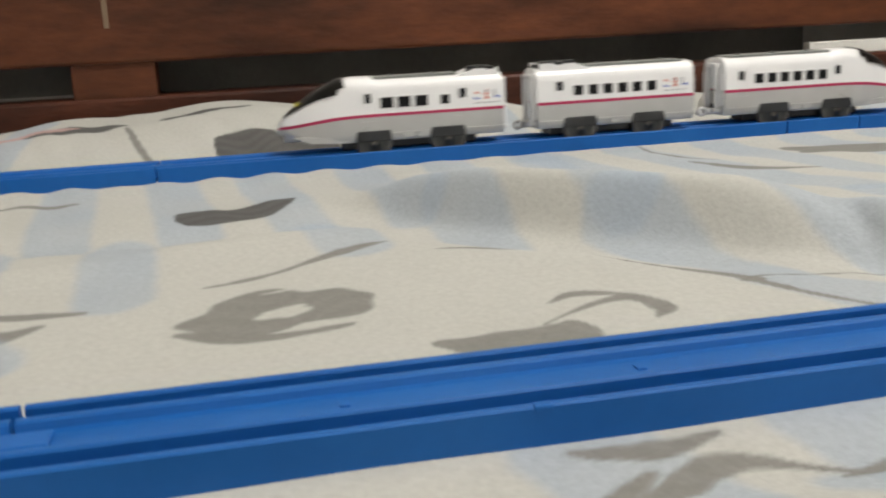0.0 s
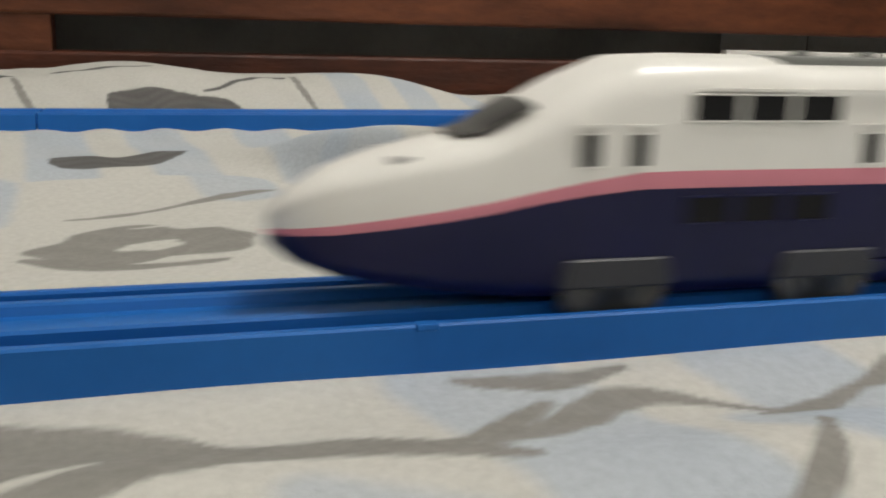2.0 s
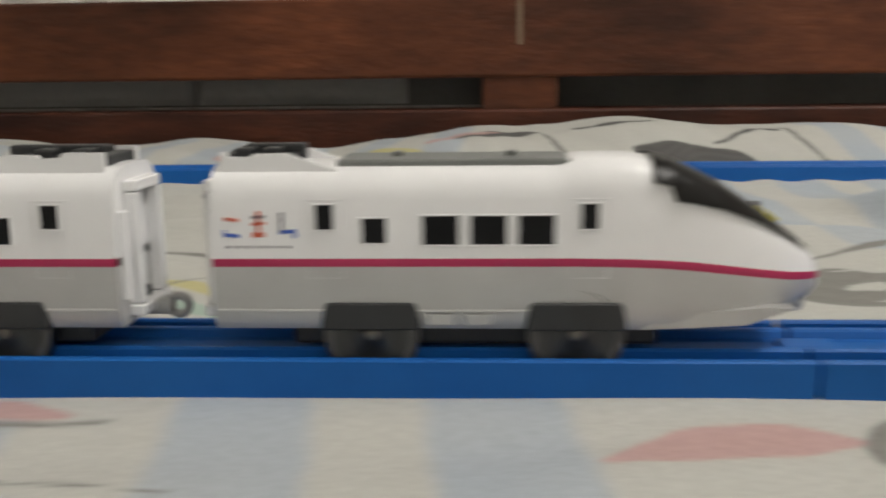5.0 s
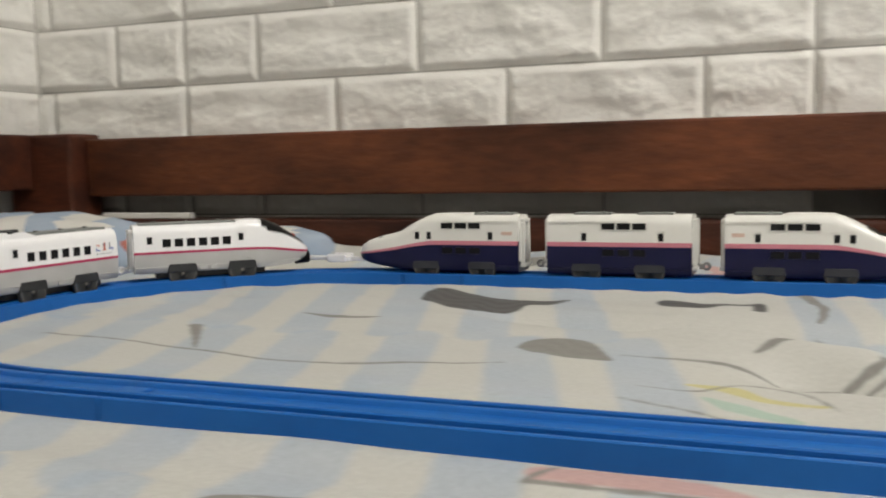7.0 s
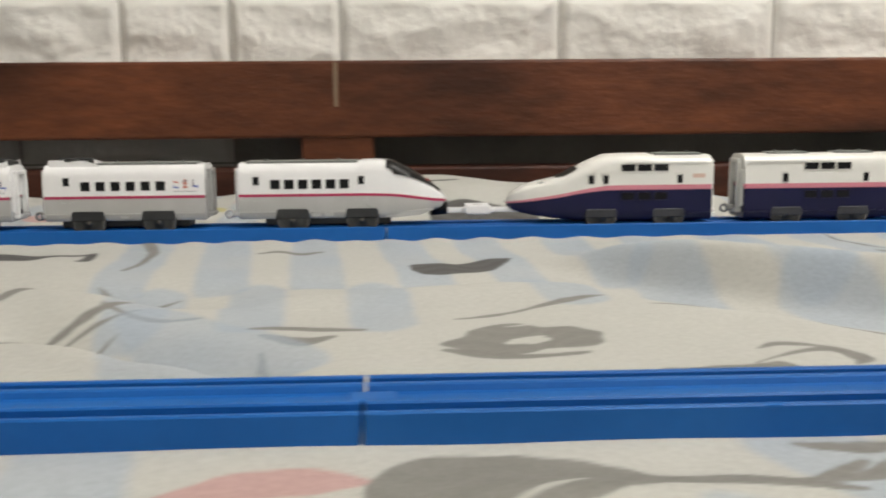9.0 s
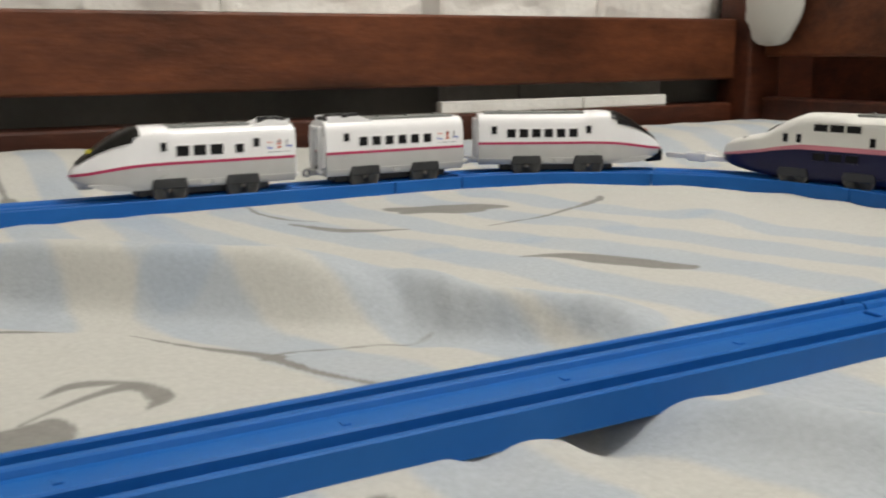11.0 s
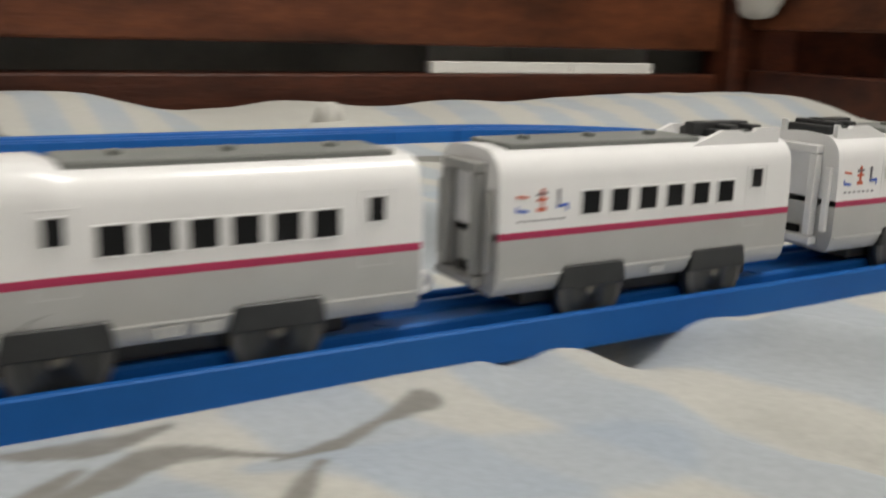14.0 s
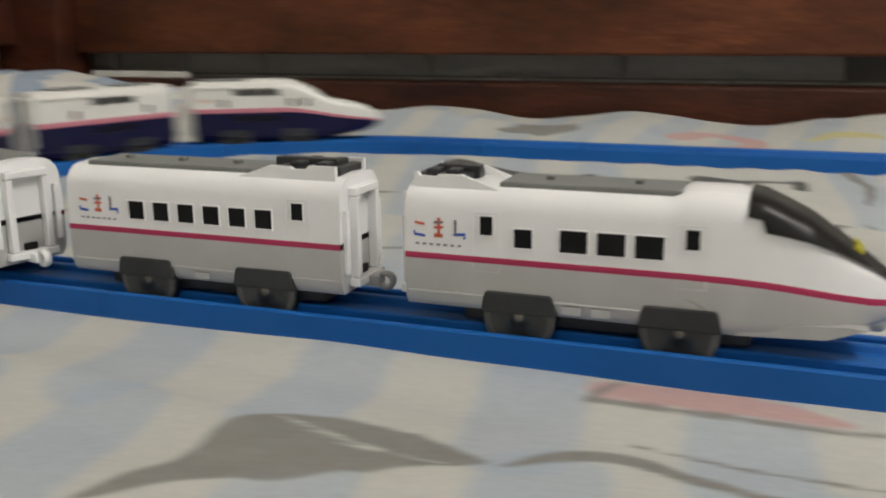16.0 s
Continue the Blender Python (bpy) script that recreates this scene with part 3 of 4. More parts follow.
# ---- the bed frame ----
def bed_frame():
    bed = tagged(new("wooden_bed"), "dark reddish brown varnished wooden bed frame", "bed")
    yf, yb = 0.690, 0.738
    part("top_rail", one_box(-1.06, 1.055, yf, yb, 0.0675, 0.143, bevel=0.003), M_WOOD, bed, "thick varnished board with a worn top edge")
    part("paint_drip", one_box(-0.0545, -0.0500, yf - 0.0006, yf + 0.001, 0.098, 0.141, bevel=0.0004), M_DRIP, bed, "dried pale paint run")
    part("bottom_rail", one_box(-1.06, 1.055, yf + 0.002, yb, -0.20, 0.0380, bevel=0.003), M_WOODD, bed)
    part("post", one_box(-0.088, -0.016, yf + 0.004, yb - 0.004, 0.036, 0.072, bevel=0.002), M_WOOD, bed, "short upright between the boards")
    part("corner_post", one_box(1.052, 1.108, 0.665, 0.72, -0.55, 0.30, bevel=0.004), M_WOODD, bed)
    part("corner_post", one_box(-1.165, -1.062, 0.662, 0.72, -0.55, 0.150, bevel=0.004), M_WOODD, bed)
    part("end_rail", one_box(1.075, 1.103, -0.80, 0.664, 0.096, 0.30, bevel=0.004), M_WOOD, bed)
    part("end_bottom_rail", one_box(1.075, 1.103, -0.80, 0.664, -0.20, 0.046, bevel=0.003), M_WOODD, bed)
    for y in (0.20, -0.10, -0.40, -0.70):
        part("end_slat", one_box(1.080, 1.098, y - 0.03, y + 0.03, 0.044, 0.10, bevel=0.002), M_WOODD, bed)
    part("end_rail", one_box(-1.150, -1.122, -0.80, 0.661, 0.078, 0.150, bevel=0.003), M_WOODD, bed)
    part("end_bottom_rail", one_box(-1.150, -1.122, -0.80, 0.661, -0.20, 0.050, bevel=0.003), M_WOODD, bed)
    for x, y in ((-1.13, -0.82), (1.09, -0.82)):
        part("corner_post", one_box(x - 0.04, x + 0.04, y - 0.03, y + 0.03, -0.58, 0.15, bevel=0.004), M_WOODD, bed)
    return bed


bed_frame()


def lump(name, centre, size, mats, label, category, seed, bands=0):
    """A soft stuffed thing: a flattened, uneven round, its cloth in bands where bands is set."""
    verts, faces, index = [], [], []
    nu, nv = 40, 20
    for j in range(nv + 1):
        b = math.pi * (j / nv - 0.5)
        for i in range(nu):
            a = 2 * math.pi * i / nu
            e = 1 + 0.10 * noise.noise((math.cos(a) * 2 + seed, math.sin(a) * 2, b * 2)) + 0.05 * noise.noise((math.cos(a) * 6, math.sin(a) * 6 + seed, b * 5))
            c = max(0.0, math.cos(b)) ** 0.6
            verts.append((centre[0] + size[0] * c * math.cos(a) * e, centre[1] + size[1] * c * math.sin(a) * e, centre[2] + size[2] * math.sin(b) * e))
    for j in range(nv):
        for i in range(nu):
            faces.append((j * nu + i, j * nu + (i + 1) % nu, (j + 1) * nu + (i + 1) % nu, (j + 1) * nu + i))
            x = verts[j * nu + i][0] + 0.4 * verts[j * nu + i][1]
            index.append(int(math.floor(x / bands)) % 2 if bands else 0)
    return tagged(new(name, mesh_from(name, verts, faces, mats, index=index)), label, category)


lump("folded_blanket", (-0.985, 0.515, 0.012), (0.155, 0.10, 0.042), [M_COTTON, M_BLUECLOTH], "blue and white striped blanket bunched on the bed", "blanket", 2.0, 0.045)
lump("folded_blanket", (-0.76, 0.575, 0.004), (0.13, 0.055, 0.034), [M_COTTON, M_BLUECLOTH], "blue and white striped blanket end lying flat", "blanket", 5.0, 0.05)
lump("red_cloth", (-0.845, 0.505, 0.016), (0.020, 0.022, 0.012), [M_REDCLOTH], "small crumpled dull red cloth on the bed", "cloth", 7.0)
lump("cushion", (1.062, 0.645, 0.168), (0.014, 0.050, 0.056), [M_COTTON, M_GREYCLOTH], "white cushion with grey edge hanging over the bed rail", "cushion", 3.0)
lump("sheet_peak", (0.428, 0.515, 0.010), (0.013, 0.010, 0.014), [M_COTTON], "pinched peak of bunched white cotton on the bed", "cloth", 9.0)
# lit bands of the wall, made as added strips placed forward to catch light
for a, b in ((0.628, 0.8182), (0.8198, 0.946)):
    tagged(part("foam_strip", one_box(a, b, 0.696, 0.708, 0.0380, 0.0512, bevel=0.0012), M_FOAM), "white foam strip set forward as the lit band of the wall", "wall trim")
tagged(part("foam_strip", one_box(-1.045, -0.905, 0.696, 0.708, 0.0380, 0.0455, bevel=0.0012), M_FOAM), "white foam strip set forward as the lit band of the wall", "wall trim")


def cabinet():
    ob = tagged(new("wardrobe"), "dark brown wooden wardrobe standing beyond the bed end", "wardrobe")
    part("body", one_box(1.27, 1.75, -0.5, 0.748, -0.6, 0.75, bevel=0.004), M_WOODD, ob)
    # added panel that hides the lit wall, keeping the gap by the post black
    part("side_panel", one_box(1.112, 1.268, 0.738, 0.7475, -0.6, 0.74, bevel=0.003), M_WOODD, ob)
    for y in (-0.40, -0.05, 0.26, 0.60):
        part("door_panel", one_box(1.255, 1.269, y - 0.14, y + 0.14, -0.55, 0.70, bevel=0.004), M_WOODD, ob)
    return ob


cabinet()
tagged(part("grey_board", one_box(1.185, 1.20, 0.470, 0.536, -0.6, 0.20, bevel=0.002), M_GREYCLOTH), "grey board standing between bed and wardrobe", "board")
roll = bmesh.new()
bmesh.ops.create_cone(roll, cap_ends=True, segments=24, radius1=0.016, radius2=0.016, depth=0.86, matrix=pose(1.19, 0.448, -0.17))
tagged(part("paper_roll", roll, M_COTTON, None, smooth=True), "white paper roll standing beside the bed end", "roll")


# ---- the toy track ----
HALF_RAIL = [(0.0045, 0.0086), (0.0062, 0.0089), (0.0070, 0.0106), (0.0078, 0.0110), (0.0098, 0.0110), (0.0104, 0.0104), (0.0107, 0.0042), (0.0166, 0.0042), (0.0169, 0.0101), (0.0174, 0.0107), (0.0190, 0.0107), (0.0195, 0.0102), (0.0195, 0.0)]
RAIL_SECTION = [(-v, z) for v, z in HALF_RAIL[::-1]] + HALF_RAIL


def track_piece(name, frames):
    """A length of track swept through (x, y, heading) frames."""
    verts, faces = [], []
    n = len(RAIL_SECTION)
    for x, y, a in frames:
        for v, z in RAIL_SECTION:
            verts.append((x - v * math.sin(a), y + v * math.cos(a), z))
    for k in range(len(frames) - 1):
        for i in range(n):
            j = (i + 1) % n
            faces.append((k * n + i, k * n + j, (k + 1) * n + j, (k + 1) * n + i))
    faces.append(tuple(range(n))[::-1])
    faces.append(tuple((len(frames) - 1) * n + i for i in range(n)))
    bm = bmesh.new()
    vs = [bm.verts.new(v) for v in verts]
    for f in faces:
        bm.faces.new([vs[i] for i in f])
    bmesh.ops.recalc_face_normals(bm, faces=bm.faces)
    return bm


def track():
    ob = tagged(new("toy_track"), "oval loop of blue plastic toy railway track on the bed sheet", "toy track")
    gap = 0.0006
    for y in (0.0, 2 * RAD):
        for a, b in ((XL, -0.432), (-0.432, 0.0), (0.0, 0.432), (0.432, XR)):
            a, b = a + gap, b - gap
            piece = part("straight_rail", track_piece("straight_rail", [(a, y, 0), (b, y, 0)]), M_RAIL, ob)
            part("joint_tongue", one_box(b - 0.004, b + 0.010, y - 0.0046, y + 0.0040, 0.0084, 0.0099, bevel=0.0006), M_RAIL, piece)
            for k in range(1, 6) if b - a > 0.1 else ():
                part("sleeper_mark", one_box(a + (b - a) * k / 6 - 0.0012, a + (b - a) * k / 6 + 0.0012, y - 0.0016, y + 0.0016, 0.0082, 0.0090), M_RAIL, piece)
    for cx, start in ((XL, 90), (XR, -90)):
        for i in range(4):
            a0, a1 = radians(start + 45 * i + 0.15), radians(start + 45 * (i + 1) - 0.15)
            fr = [(cx + RAD * math.cos(a), RAD + RAD * math.sin(a), a + math.pi / 2) for a in (a0 + (a1 - a0) * k / 9 for k in range(10))]
            part("curved_rail", track_piece("curved_rail", fr), M_RAIL, ob)
    clip = one_box(0.1115, 0.1160, -0.0199, -0.0172, 0.0094, 0.0109, bevel=0.0004)
    part("edge_nick", clip, M_RAIL, ob)
    return ob


track()


# ---- the trains ----
def along(s):
    """Place and heading on the loop; s grows with the run of the train."""
    s %= LOOP
    if s < STRAIGHT:
        return XR - s, 0.0, math.pi
    s -= STRAIGHT
    arc = math.pi * RAD
    if s < arc:
        a = -math.pi / 2 - s / RAD
        return XL + RAD * math.cos(a), RAD + RAD * math.sin(a), a - math.pi / 2
    s -= arc
    if s < STRAIGHT:
        return XL + s, 2 * RAD, 0.0
    s -= STRAIGHT
    a = math.pi / 2 - s / RAD
    return XR + RAD * math.cos(a), RAD + RAD * math.sin(a), a - math.pi / 2


END_LEN, MID_LEN, SLIM_GAP, DUCK_GAP, NOSE_GAP = 0.148, 0.1125, 0.0235, 0.0240, 0.0445
BASE, WHEEL_R = 0.0247, 0.0118
RAIL_TOP = 0.0042


def lerp_table(table, u):
    for (a, *va), (b, *vb) in zip(table, table[1:]):
        if u <= b:
            f = max(0.0, (u - a) / (b - a))
            return [p + (q - p) * f for p, q in zip(va, vb)]
    return list(table[-1][1:])


# x from the tail end to the nose tip: x, half width, bottom, stripe low, stripe high, roof
SLIM_NOSE = [(0.0, 0.0158, 0.0170, 0.0310, 0.0330, 0.0575), (0.083, 0.0158, 0.0170, 0.0310, 0.0330, 0.0575), (0.087, 0.0158, 0.0168, 0.0310, 0.0330, 0.0590), (0.100, 0.0157, 0.0168, 0.0309, 0.0329, 0.0590), (0.108, 0.0154, 0.0169, 0.0308, 0.0328, 0.0576), (0.113, 0.0151, 0.0170, 0.0306, 0.0327, 0.0552), (0.121, 0.0140, 0.0176, 0.0300, 0.0321, 0.0512), (0.130, 0.0120, 0.0190, 0.0291, 0.0311, 0.0448), (0.138, 0.0092, 0.0212, 0.0281, 0.0301, 0.0388), (0.144, 0.0056, 0.0232, 0.0275, 0.0294, 0.0340), (0.147, 0.0015, 0.0250, 0.0272, 0.0288, 0.0306)]
SLIM_MID = [(0.0, 0.0158, 0.0170, 0.0310, 0.0330, 0.0575), (0.114, 0.0158, 0.0170, 0.0310, 0.0330, 0.0575)]
DUCK_NOSE = [(0.0, 0.0160, 0.0128, 0.0335, 0.0378, 0.0630), (0.041, 0.0160, 0.0128, 0.0335, 0.0378, 0.0630), (0.0445, 0.0160, 0.0128, 0.0335, 0.0378, 0.0643), (0.064, 0.0160, 0.0128, 0.0335, 0.0378, 0.0643), (0.076, 0.0160, 0.0128, 0.0334, 0.0376, 0.0638), (0.088, 0.0159, 0.0130, 0.0322, 0.0358, 0.0590), (0.098, 0.0157, 0.0134, 0.0308, 0.0340, 0.0535), (0.106, 0.0153, 0.0140, 0.0294, 0.0324, 0.0480), (0.116, 0.0145, 0.0150, 0.0282, 0.0308, 0.0448), (0.126, 0.0130, 0.0164, 0.0272, 0.0294, 0.0416), (0.136, 0.0105, 0.0182, 0.0262, 0.0280, 0.0376), (0.143, 0.0068, 0.0204, 0.0256, 0.0270, 0.0332), (0.147, 0.0016, 0.0232, 0.0252, 0.0262, 0.0288)]
DUCK_MID = [(0.0, 0.0160, 0.0128, 0.0335, 0.0378, 0.0630), (0.114, 0.0160, 0.0128, 0.0335, 0.0378, 0.0630)]

def settle(table, stretch, band, roof, tip):
    """Draws a hull table out to its car's length; the stripe rises by band and the roof by roof, both fading to the tip."""
    out = []
    for x, w, zb, s0, s1, zt in table:
        keep = 1 - smooth_step(0.62, 0.97, x / tip)
        low = 0.0 if band > 0.0015 else 0.0004
        out.append((x * stretch, w, zb, s0 + band * keep, s1 + (band - 2 * low) * keep, zt + roof * keep))
    return out


SLIM_NOSE = settle(SLIM_NOSE, END_LEN / 0.147, 0.0018, -0.0004, 0.147)
SLIM_MID = settle(SLIM_MID, MID_LEN / 0.114, 0.0018, -0.0004, 1.0)
DUCK_NOSE = settle(DUCK_NOSE, END_LEN / 0.147, 0.0013, -0.0034, 0.147)
DUCK_MID = settle(DUCK_MID, MID_LEN / 0.114, 0.0013, -0.0032, 1.0)


def section(row, tier):
    """Half of the hull's outline at one station, for one tier of it: lower, stripe or upper."""
    w, zb, s0, s1, zt = row
    if tier == 0:
        tuck = min(0.0022, w * 0.3)
        return [(0.0, zb + 0.0002), (w - tuck, zb), (w - tuck * 0.35, zb + (s0 - zb) * 0.12), (w, zb + (s0 - zb) * 0.35), (w, s0)]
    if tier == 1:
        return [(w, s0), (w + 0.00018, (s0 + s1) / 2), (w, s1)]
    h = zt - s1
    r = min(0.0085, h * 0.45)
    pts = [(w, s1), (w - 0.0002, s1 + (h - r) * 0.6)]
    top = w - min(0.0080, w * 0.55)
    for k in range(7):
        a = radians(90 * k / 6)
        pts.append((top + (w - 0.0006 - top) * math.cos(a), zt - r + r * 0.94 * math.sin(a)))
    pts.append((0.0, zt))
    return pts


def hull(table, length, tier, inset=0.0):
    stations = sorted({*(r[0] for r in table), *(length * k / 22 for k in range(23))})
    rows = [section(lerp_table(table, x), tier) for x in stations]
    bm = bmesh.new()
    rings = []
    for x, half in zip(stations, rows):
        if tier == 0:
            ring = [(-y, z) for y, z in half[::-1]] + half[1:]
        elif tier == 1:
            ring = [(-y, z) for y, z in half] + half
        else:
            ring = [(-y, z) for y, z in half] + half[::-1][1:]
        rings.append([bm.verts.new((x - length / 2, y, z)) for y, z in ring])
    n = len(rings[0])
    for a, b in zip(rings, rings[1:]):
        for i in range(n - 1):
            if tier == 1 and i == n // 2 - 1:
                continue
            bm.faces.new((a[i], a[i + 1], b[i + 1], b[i]))
    if tier != 1:
        bm.faces.new(rings[0])
        bm.faces.new(rings[-1][::-1])
    bmesh.ops.recalc_face_normals(bm, faces=bm.faces)
    return bm


def wheel_mesh(r, wide):
    """A pair of wheels' half: a tyre with a flange, dished face and axle end, about the y axis."""
    prof = [(0.0, wide * 0.5 + 0.0002), (0.0014, wide * 0.5 + 0.0002), (0.0016, wide * 0.35), (r * 0.62, wide * 0.22), (r * 0.80, wide * 0.42), (r * 0.93, wide * 0.5), (r, wide * 0.34), (r, -wide * 0.5), (0.0, -wide * 0.5)]
    seg = 24
    verts, faces = [], []
    for k in range(seg):
        a = 2 * math.pi * k / seg
        for q, y in prof:
            verts.append((q * math.cos(a), -y, q * math.sin(a)))
    n = len(prof)
    for k in range(seg):
        for i in range(n - 1):
            a, b = k * n + i, (k + 1) % seg * n + i
            faces.append((a, b, b + 1, a + 1))
    return mesh_from("wheel", verts, faces, [M_WHEEL, M_HUB, M_RIM], index=[1 if i < 2 else 2 if i in (4, 5) else 0 for k in range(seg) for i in range(n - 1)])


WHEEL = wheel_mesh(WHEEL_R, 0.0042)
WINDOWS = {}


def frame_mesh(w, h, rim, deep):
    """A raised window frame round an opening of w by h, facing -y."""
    bm = bmesh.new()
    outer = [(-w / 2 - rim, -h / 2 - rim), (w / 2 + rim, -h / 2 - rim), (w / 2 + rim, h / 2 + rim), (-w / 2 - rim, h / 2 + rim)]
    inner = [(-w / 2, -h / 2), (w / 2, -h / 2), (w / 2, h / 2), (-w / 2, h / 2)]
    o0 = [bm.verts.new((x, 0, z)) for x, z in outer]
    o1 = [bm.verts.new((x * 0.985, -deep, z * 0.97)) for x, z in outer]
    i1 = [bm.verts.new((x, -deep, z)) for x, z in inner]
    i0 = [bm.verts.new((x * 0.97, 0, z * 0.97)) for x, z in inner]
    for i in range(4):
        j = (i + 1) % 4
        bm.faces.new((o0[i], o0[j], o1[j], o1[i]))
        bm.faces.new((o1[i], o1[j], i1[j], i1[i]))
        bm.faces.new((i1[i], i1[j], i0[j], i0[i]))
    bmesh.ops.recalc_face_normals(bm, faces=bm.faces)
    return bm


def window(car, x, z, w, h, half, hole_mat, frame_mat, deep=0.0004):
    """A window on each side of a car, the shade in its opening painted as a dark pane."""
    key = (round(w, 5), round(h, 5), hole_mat.name, frame_mat.name)
    if key not in WINDOWS:
        pane = bpy.data.meshes.new("window")
        box(bmesh_ := bmesh.new(), -w / 2, w / 2, -0.00015, 0.0006, -h / 2, h / 2).to_mesh(pane)
        bmesh_.free()
        pane.materials.append(hole_mat)
        rim = bpy.data.meshes.new("window_frame")
        fb = frame_mesh(w, h, 0.0004, deep)
        fb.to_mesh(rim)
        fb.free()
        rim.materials.append(frame_mat)
        WINDOWS[key] = (pane, rim)
    pane, rim = WINDOWS[key]
    for side in (-1, 1):
        ob = part("window", pane, None, car)
        ob.matrix_basis = pose(x, side * half, z, 0, 0, 0 if side < 0 else 180)
        part("window_frame", rim, None, ob)


def running_gear(car, centre, cover, width, low, high, label):
    sets = []
    for sx in (-1, 1):
        x = centre + sx * BASE
        for side in (-1, 1):
            o = [(x - 0.0104, high), (x + 0.0104, high), (x + 0.0112, high - 0.0012), (x + 0.0122, low), (x - 0.0122, low), (x - 0.0112, high - 0.0012)]
            bm = prism(bmesh.new(), o, side * width, side * (width - 0.004))
            bmesh.ops.bevel(bm, geom=list(bm.edges), offset=0.0004, segments=1, affect="EDGES")
            part("axle_cover", bm, cover, car, label)
        ws = new("wheelset")
        ws.parent = car
        ws.matrix_basis = pose(x, 0, RAIL_TOP + WHEEL_R)
        for side in (-1, 1):
            w = part("wheel", WHEEL, None, ws)
            w.matrix_basis = pose(0, side * 0.0137, 0, 0, 0, 0 if side < 0 else 180)
        bm = bmesh.new()
        bmesh.ops.create_cone(bm, cap_ends=True, segments=10, radius1=0.0012, radius2=0.0012, depth=0.024, matrix=pose(0, 0, 0, 90, 0, 0))
        part("axle", bm, M_HUB, ws)
        sets.append(ws)
    part("underframe", one_box(centre - 0.045, centre + 0.045, -0.0095, 0.0095, 0.0118, 0.019, bevel=0.001), M_BOGIE, car)
    return sets


def ring_coupler(car, x, way, mat):
    """The hook and ring that join two cars at the end x."""
    bm = bmesh.new()
    box(bm, x, x + way * 0.008, -0.0030, 0.0030, 0.0175, 0.0215, bevel=0.0007)
    n, m = 18, 8
    ring = []
    for i in range(n):
        a = 2 * math.pi * i / n
        ring.append([bm.verts.new((x + way * 0.0094 + (0.0025 + 0.0011 * math.cos(2 * math.pi * j / m)) * math.cos(a), 0.0018 * math.sin(2 * math.pi * j / m), 0.0195 + (0.0025 + 0.0011 * math.cos(2 * math.pi * j / m)) * math.sin(a))) for j in range(m)])
    for i in range(n):
        for j in range(m):
            bm.faces.new((ring[i][j], ring[(i + 1) % n][j], ring[(i + 1) % n][(j + 1) % m], ring[i][(j + 1) % m]))
    bmesh.ops.recalc_face_normals(bm, faces=bm.faces)
    part("coupler", bm, mat, car, "white plastic hook and ring", smooth=True)


def gangway(car, x, way, zlo, zhi, mat):
    """The raised frame of the passage on a flat car end."""
    for side in (-1, 1):
        part("gangway_post", one_box(x, x + way * 0.0034, side * 0.0088, side * 0.0060, zlo, zhi, bevel=0.0004), mat, car)
        part("corner_strip", one_box(x, x + way * 0.0018, side * 0.0136, side * 0.0114, zlo + 0.002, zhi - 0.004, bevel=0.0003), mat, car)
    part("gangway_lintel", one_box(x, x + way * 0.0034, -0.0088, 0.0088, zhi + 0.0002, zhi + 0.003, bevel=0.0004), mat, car)
    part("gangway_sill", one_box(x, x + way * 0.0042, -0.0100, 0.0100, zlo - 0.003, zlo - 0.0002, bevel=0.0004), mat, car)
    part("end_socket", one_box(x, x + way * 0.0014, -0.0026, 0.0026, 0.0195, 0.0245, bevel=0.0003), M_HOLE, car)


def strokes(car, x, z, half, way):
    """The three painted letters and the small row of marks under them, on both sides; way turns the reading."""
    for side in (-1, 1):
        y = side * (half + 0.00012)

        def bar(name, u0, u1, w0, w1, mat, lean=0.0):
            # u runs the way the letters are read on this side
            r = 1 if side < 0 else -1
            o = [(x + r * u0 * 0.92, z + w0 * 0.9), (x + r * u1 * 0.92, z + w0 * 0.9 + lean), (x + r * u1 * 0.92, z + w1 * 0.9 + lean), (x + r * u0 * 0.92, z + w1 * 0.9)]
            part(name, prism(bmesh.new(), o, y, side * (half - 0.0002)), mat, car)

        bar("letter_stroke", -0.0088, -0.0052, 0.0042, 0.0050, M_ORANGE, -0.0005)
        bar("letter_stroke", -0.0090, -0.0050, -0.0002, 0.0008, M_BLUEP, -0.0004)
        bar("letter_stroke", -0.0092, -0.0086, 0.0004, 0.0016, M_BLUEP)
        bar("letter_stroke", -0.0016, 0.0018, 0.0045, 0.0053, M_GREYP, 0.0002)
        bar("letter_stroke", -0.0016, 0.0018, 0.0027, 0.0035, M_ORANGE, 0.0002)
        bar("letter_stroke", -0.0003, 0.0006, -0.0004, 0.0066, M_ORANGE)
        bar("letter_stroke", -0.0015, 0.0016, -0.0004, 0.0009, M_ORANGE)
        bar("letter_stroke", 0.0058, 0.0066, 0.0008, 0.0062, M_GREYP)
        bar("letter_stroke", 0.0056, 0.0098, 0.0004, 0.0014, M_BLUEP, 0.0003)
        bar("letter_stroke", 0.0092, 0.0099, -0.0006, 0.0010, M_BLUEP)
        for k in range(7):
            bar("small_mark", -0.0085 + k * 0.0026, -0.0072 + k * 0.0026, -0.0034, -0.0027, M_GREYP)


